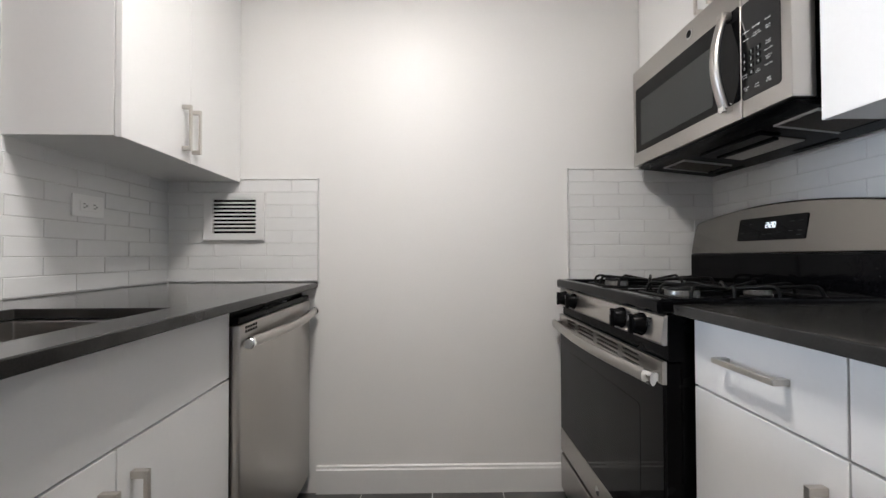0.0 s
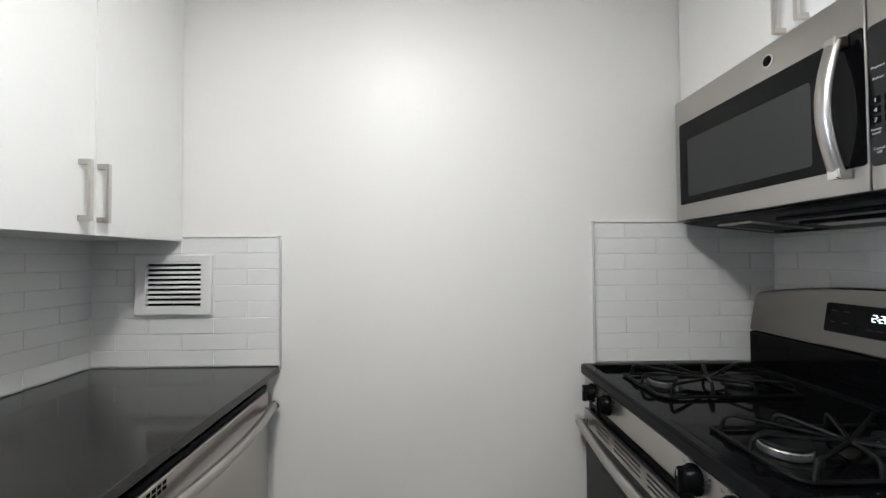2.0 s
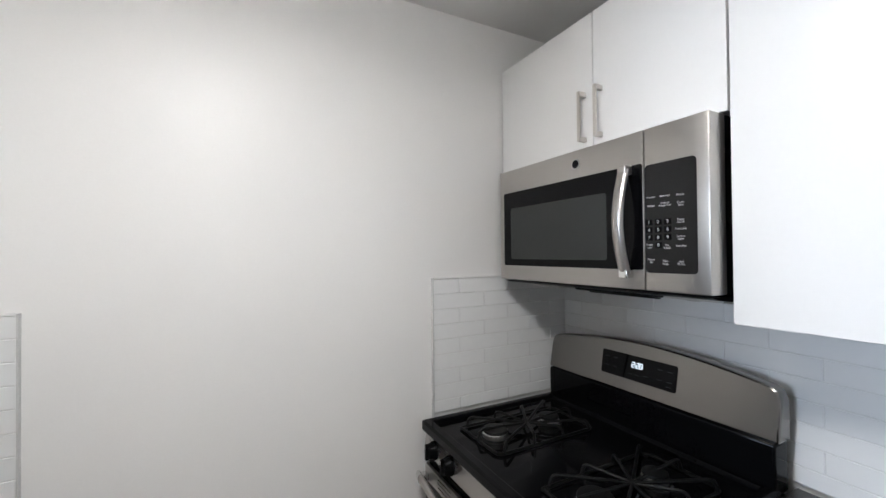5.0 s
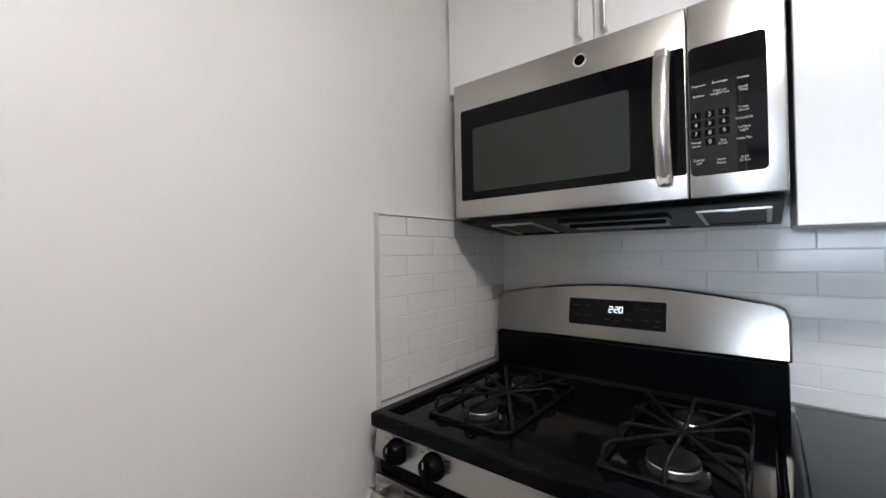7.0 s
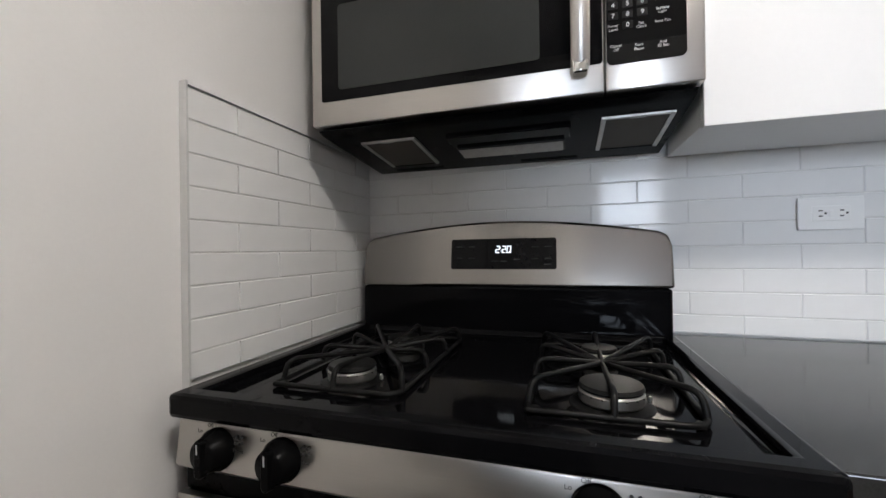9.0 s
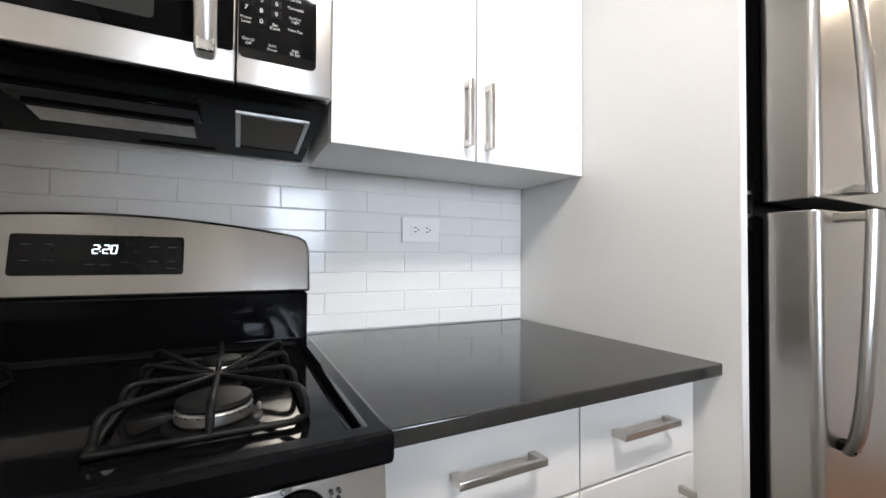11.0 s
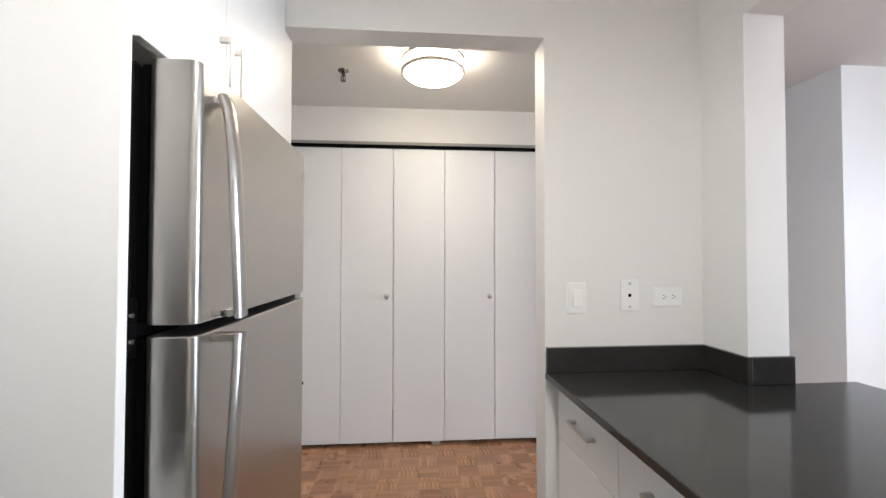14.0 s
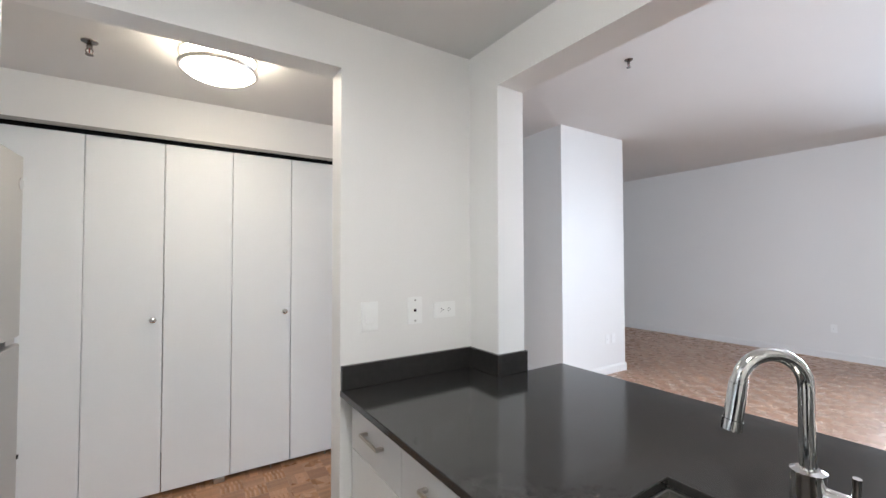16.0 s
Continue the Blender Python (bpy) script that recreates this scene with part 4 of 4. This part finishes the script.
lens = part("lamp_lens", sloped(box(1.270, 1.350, 1.075, 1.325, UB - 0.002, UB + 0.002, 0.001)), FILTER, mw, "ribbed lamp lens")
for k in range(9):
    part("rib", sloped(box(1.2735 + 0.0085 * k, 1.2785 + 0.0085 * k, 1.078, 1.322, UB - 0.005, UB - 0.0015, 0.001)), ALU, lens)
for y in (1.115, 1.47):
    part("vent_slit", sloped(box(1.408, 1.418, y - 0.07, y + 0.07, UB - 0.0015, UB + 0.001)), SLOT, mw)
for z in (MZ0 - 0.012,):
    for x in (1.25, 1.36):
        part("screw", lathe([(0.004, MY0 + 0.0045), (0.003, MY0 + 0.007)], "y", (x, 0, z), 10), ALU, mw)

# ---- fridge ----
fr = thing("fridge", (1.05, -0.255, 0.0), "stainless top-freezer fridge with bowed bar handles", "fridge")
GY0, GY1, GX = -0.612, 0.100, 0.680
part("body", box(0.786, 1.40, GY0, GY1 + 0.012, 0.03, 1.690, 0.004), BLACK, fr, "black fridge casing")
for fx in (0.82, 1.35):
    for fy in (GY0 + 0.06, GY1 - 0.05):
        part("foot", lathe([(0.02, 0.0), (0.02, 0.032)], at=(fx, fy, 0), n=14), BLACK, fr)
part("grille", box(0.765, 0.79, GY0 + 0.01, GY1, 0.02, 0.085, 0.003), BLACK, fr)


def fridge_door(name, z0, z1):
    # upright front edges are well rounded, as on the real doors
    outline = rounded_rect(GX, 0.770, GY0, GY1, 0.016, 6)
    return part(name, prism(outline, z0, z1, "z", 0.003), STEELV, fr, "brushed steel fridge door")


for name, z0, z1, hz0, hz1 in (("freezer_door", 1.220, 1.700, 1.226, 1.655), ("fridge_door", 0.095, 1.200, 0.775, 1.195)):
    d = fridge_door(name, z0, z1)
    part("gasket", box(0.7705, 0.7855, GY0 + 0.012, GY1 - 0.012, z0 + 0.008, z1 - 0.008), BLACK, d, "dark rubber gasket")
    # the bar springs from the far end and bows out towards the seam
    up_door = name == "freezer_door"
    line = []
    for s in range(17):
        t = s / 16
        z = hz0 + (hz1 - hz0) * t
        q = 1 - t if up_door else t
        line.append((GX - 0.014 - 0.036 * math.sin(math.pi / 2 * q ** 0.6), GY1 - 0.066 + 0.012 * math.sin(math.pi * t), z))
    part("handle", tube(line, 0.0105, 20, 1.9), STEELV, d, "bowed brushed steel handle")
    for z in (hz0 + 0.008, hz1 - 0.008):
        part("handle_post", box(GX - (0.052 if 1.1 < z < 1.3 else 0.026), GX + 0.002, GY1 - 0.080, GY1 - 0.052, z - 0.008, z + 0.008, 0.003), CHROME if up_door else BLACK if z < 1 else STEELV, d)
part("hinge_plate", box(0.7795, 0.7856, 0.099, 0.127, 1.165, 1.270, 0.001), BLACK, fr)
for z in (1.240, 1.195):
    part("screw", lathe([(0.0055, 0.7796), (0.0045, 0.7755)], "x", (0, 0.116, z), 12), CHROME, fr)
part("hinge", box(0.69, 0.78, GY0 + 0.01, GY0 + 0.07, 1.2025, 1.218, 0.002), ALU, fr)
part("badge", lathe([(0.017, GX + 0.001), (0.017, GX - 0.002), (0.014, GX - 0.003)], "x", (0, GY0 + 0.03, 1.625), 24), CHROME, fr, "small round chrome badge")
part("mark", lathe([(0.006, GX + 0.001), (0.006, GX - 0.002)], "x", (0, GY0 + 0.012, 0.90), 12), BLACK, fr)


# ---- tiles: pieces of their own, last ----
MESHES = {}


def piece(name, lx, ly, lz, mat, parent, at, bevel, rot=0.0):
    key = (name, mat.name, round(lx, 4), round(ly, 4), round(lz, 4))
    if key not in MESHES:
        x, y, z = lx / 2, ly / 2, lz / 2
        # a block with a chamfered upper or front side (the +z face)
        c = bevel
        v = [(-x, -y, -z), (x, -y, -z), (x, y, -z), (-x, y, -z), (-x, -y, z - c), (x, -y, z - c), (x, y, z - c), (-x, y, z - c),
             (-x + c, -y + c, z), (x - c, -y + c, z), (x - c, y - c, z), (-x + c, y - c, z)]
        f = [(0, 1, 5, 4), (1, 2, 6, 5), (2, 3, 7, 6), (3, 0, 4, 7), (4, 5, 9, 8), (5, 6, 10, 9), (6, 7, 11, 10), (7, 4, 8, 11), (8, 9, 10, 11)]
        me = bpy.data.meshes.new(name)
        me.from_pydata(v, [], f)
        me.materials.append(mat)
        MESHES[key] = me
    ob = new(name, MESHES[key])
    ob.parent = parent
    ob.matrix_local = shift(*at) @ Matrix.Rotation(radians(rot), 4, "Z")
    return ob


def tiled(name, origin, facing_deg, length, z0, z1, skip, label, start=0.0):
    """Stretcher-bond tiles on an upright panel. Local x runs along the wall, local z comes out of it."""
    frame_m = shift(*origin) @ Matrix.Rotation(radians(facing_deg), 4, "Z") @ Matrix.Rotation(radians(90), 4, "X")
    bed = bmesh.new()
    box(0, length, z0, z1, -0.006, 0.0034, into=bed)
    panel = structure(name, bed, GROUT, label, "tiled wall")
    panel.matrix_world = frame_m
    L, h, g = 0.2225, 0.0555, 0.0018
    row, z = 0, z1
    while z > z0 + 0.008:
        zb = max(z - h, z0)
        a = start - (L / 2 if row % 2 else 0) - L
        while a < length:
            p, q = max(a, 0), min(a + L, length)
            if q - p > 0.01 and not skip(p, q, zb, z):
                piece("tile", q - p - g, z - zb - g, 0.007, TILE, panel, ((p + q) / 2, (z + zb) / 2, 0.002 + random.uniform(-0.0003, 0.0003)), 0.0014)
            a += L
        z -= h
        row += 1
    return panel


NOSKIP = lambda p, q, a, b: False
tiled("backsplash_north_west", (-0.905, 1.674, 0), 0, 0.652, 0.912, 1.357, lambda p, q, a, b: p > 0.16 and q < 0.42 and a > 1.10 and b < 1.29, "white glazed tiles on the end wall by the sink", 0.092)
tiled("backsplash_north_east", (0.842, 1.674, 0), 0, 0.645, 0.912, 1.401, NOSKIP, "white glazed tiles on the end wall by the range", 0.111)
tiled("backsplash_east", (1.487, 1.668, 0), -92.04, 1.512, 0.912, 1.401, NOSKIP, "white glazed tiles behind the range and counter", 0.10)
tiled("backsplash_west", (-0.887, 0.985, 0), 91.35, 0.688, 0.912, 1.357, NOSKIP, "white glazed tiles under the wall cabinet", 0.12)
structure("trim_tile_west", box(-0.2545, -0.2505, 1.660, 1.675, 0.905, 1.361), EDGE, "thin metal edge strip beside the tiles", "trim")
structure("trim_tile_west_top", box(-0.905, -0.2545, 1.664, 1.675, 1.3575, 1.361), LACQUER, "thin edge strip on top of the tiles", "trim")
structure("trim_tile_east", box(0.838, 0.842, 1.660, 1.675, 0.900, 1.405), EDGE, "thin metal edge strip beside the tiles", "trim")
structure("trim_tile_east_top", box(0.842, 1.49, 1.664, 1.675, 1.4015, 1.405), LACQUER, "thin edge strip on top of the tiles", "trim")

# kitchen floor tiles
kf = structure("floor_kitchen", box(-0.86, 1.44, -0.73, 1.68, -0.0118, -0.006), GROUT, "dark grey tiled kitchen floor", "floor")
S = 0.305
for i in range(5):
    for j in range(8):
        x, y = -0.37 + S * i + S / 2, 1.676 - S * j - S / 2
        piece("floor_tile", S - 0.004, S - 0.004, 0.008, SLATE, kf, (x, y, -0.004), 0.001)
structure("threshold", box(-0.211, 0.777, -0.768, -0.735, -0.011, 0.006), SLATE, "low dark threshold in the doorway", "threshold")

# parquet: squares of five fingers, turned alternately; the hall's pieces are single, the living room's are joined
SQ, NF = 0.125, 5
hall = structure("floor_hall", box(-1.0, 1.9, -2.75, -0.768, -0.0118, -0.0095), OAKS[2], "oak mosaic parquet hall floor", "floor")
count = 0
rest = []


def square(i, j):
    x0, y0 = i * SQ, j * SQ
    for s in range(NF):
        o = (s + 0.5) * SQ / NF
        yield (x0 + SQ / 2, y0 + o, 0) if (i + j) % 2 else (x0 + o, y0 + SQ / 2, 90)


for i in range(-60, 15):    # the room also wraps round behind the kitchen
    for j in range(-41, 29):
        x, y = (i + 0.5) * SQ, (j + 0.5) * SQ
        if -0.768 - SQ / 2 < y < 1.84 and x > -0.99:
            continue
        if y < -2.25 and x > -1.2:
            continue
        single = -0.20 < x < 0.80 and -2.03 < y < -0.86
        # tone follows the grain's turn: painted sheen on every other square
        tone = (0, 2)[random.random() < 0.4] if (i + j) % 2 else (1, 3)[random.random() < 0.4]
        for px, py, rot in square(i, j):
            if single and count < 300:
                piece("parquet_finger", SQ - 0.0005, SQ / NF - 0.0005, 0.010, OAKS[tone], hall, (px, py, -0.005 + random.uniform(-0.0001, 0.0001)), 0.0003, rot)
                count += 1
            else:
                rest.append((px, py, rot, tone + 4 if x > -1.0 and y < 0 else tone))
vs, fs = [], []
for px, py, rot, tone in rest:
    hx, hy = (SQ / 2 - 0.0002, SQ / NF / 2 - 0.0002) if rot == 0 else (SQ / NF / 2 - 0.0002, SQ / 2 - 0.0002)
    z, n = random.uniform(-0.0001, 0.0001), len(vs)
    vs += [(px - hx, py - hy, -0.01), (px + hx, py - hy, -0.01), (px + hx, py + hy, -0.01), (px - hx, py + hy, -0.01), (px - hx, py - hy, z), (px + hx, py - hy, z), (px + hx, py + hy, z), (px - hx, py + hy, z)]
    fs += [(n, n + 1, n + 5, n + 4), (n + 1, n + 2, n + 6, n + 5), (n + 2, n + 3, n + 7, n + 6), (n + 3, n, n + 4, n + 7), (n + 4, n + 5, n + 6, n + 7)]
me = bpy.data.meshes.new("parquet")
me.from_pydata(vs, [], fs)
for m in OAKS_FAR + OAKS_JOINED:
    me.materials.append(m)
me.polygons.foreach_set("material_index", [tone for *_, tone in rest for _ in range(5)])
tagged(new("parquet", me), "oak mosaic parquet across the living room, sheen put in its colour", "parquet", kind="stuff")
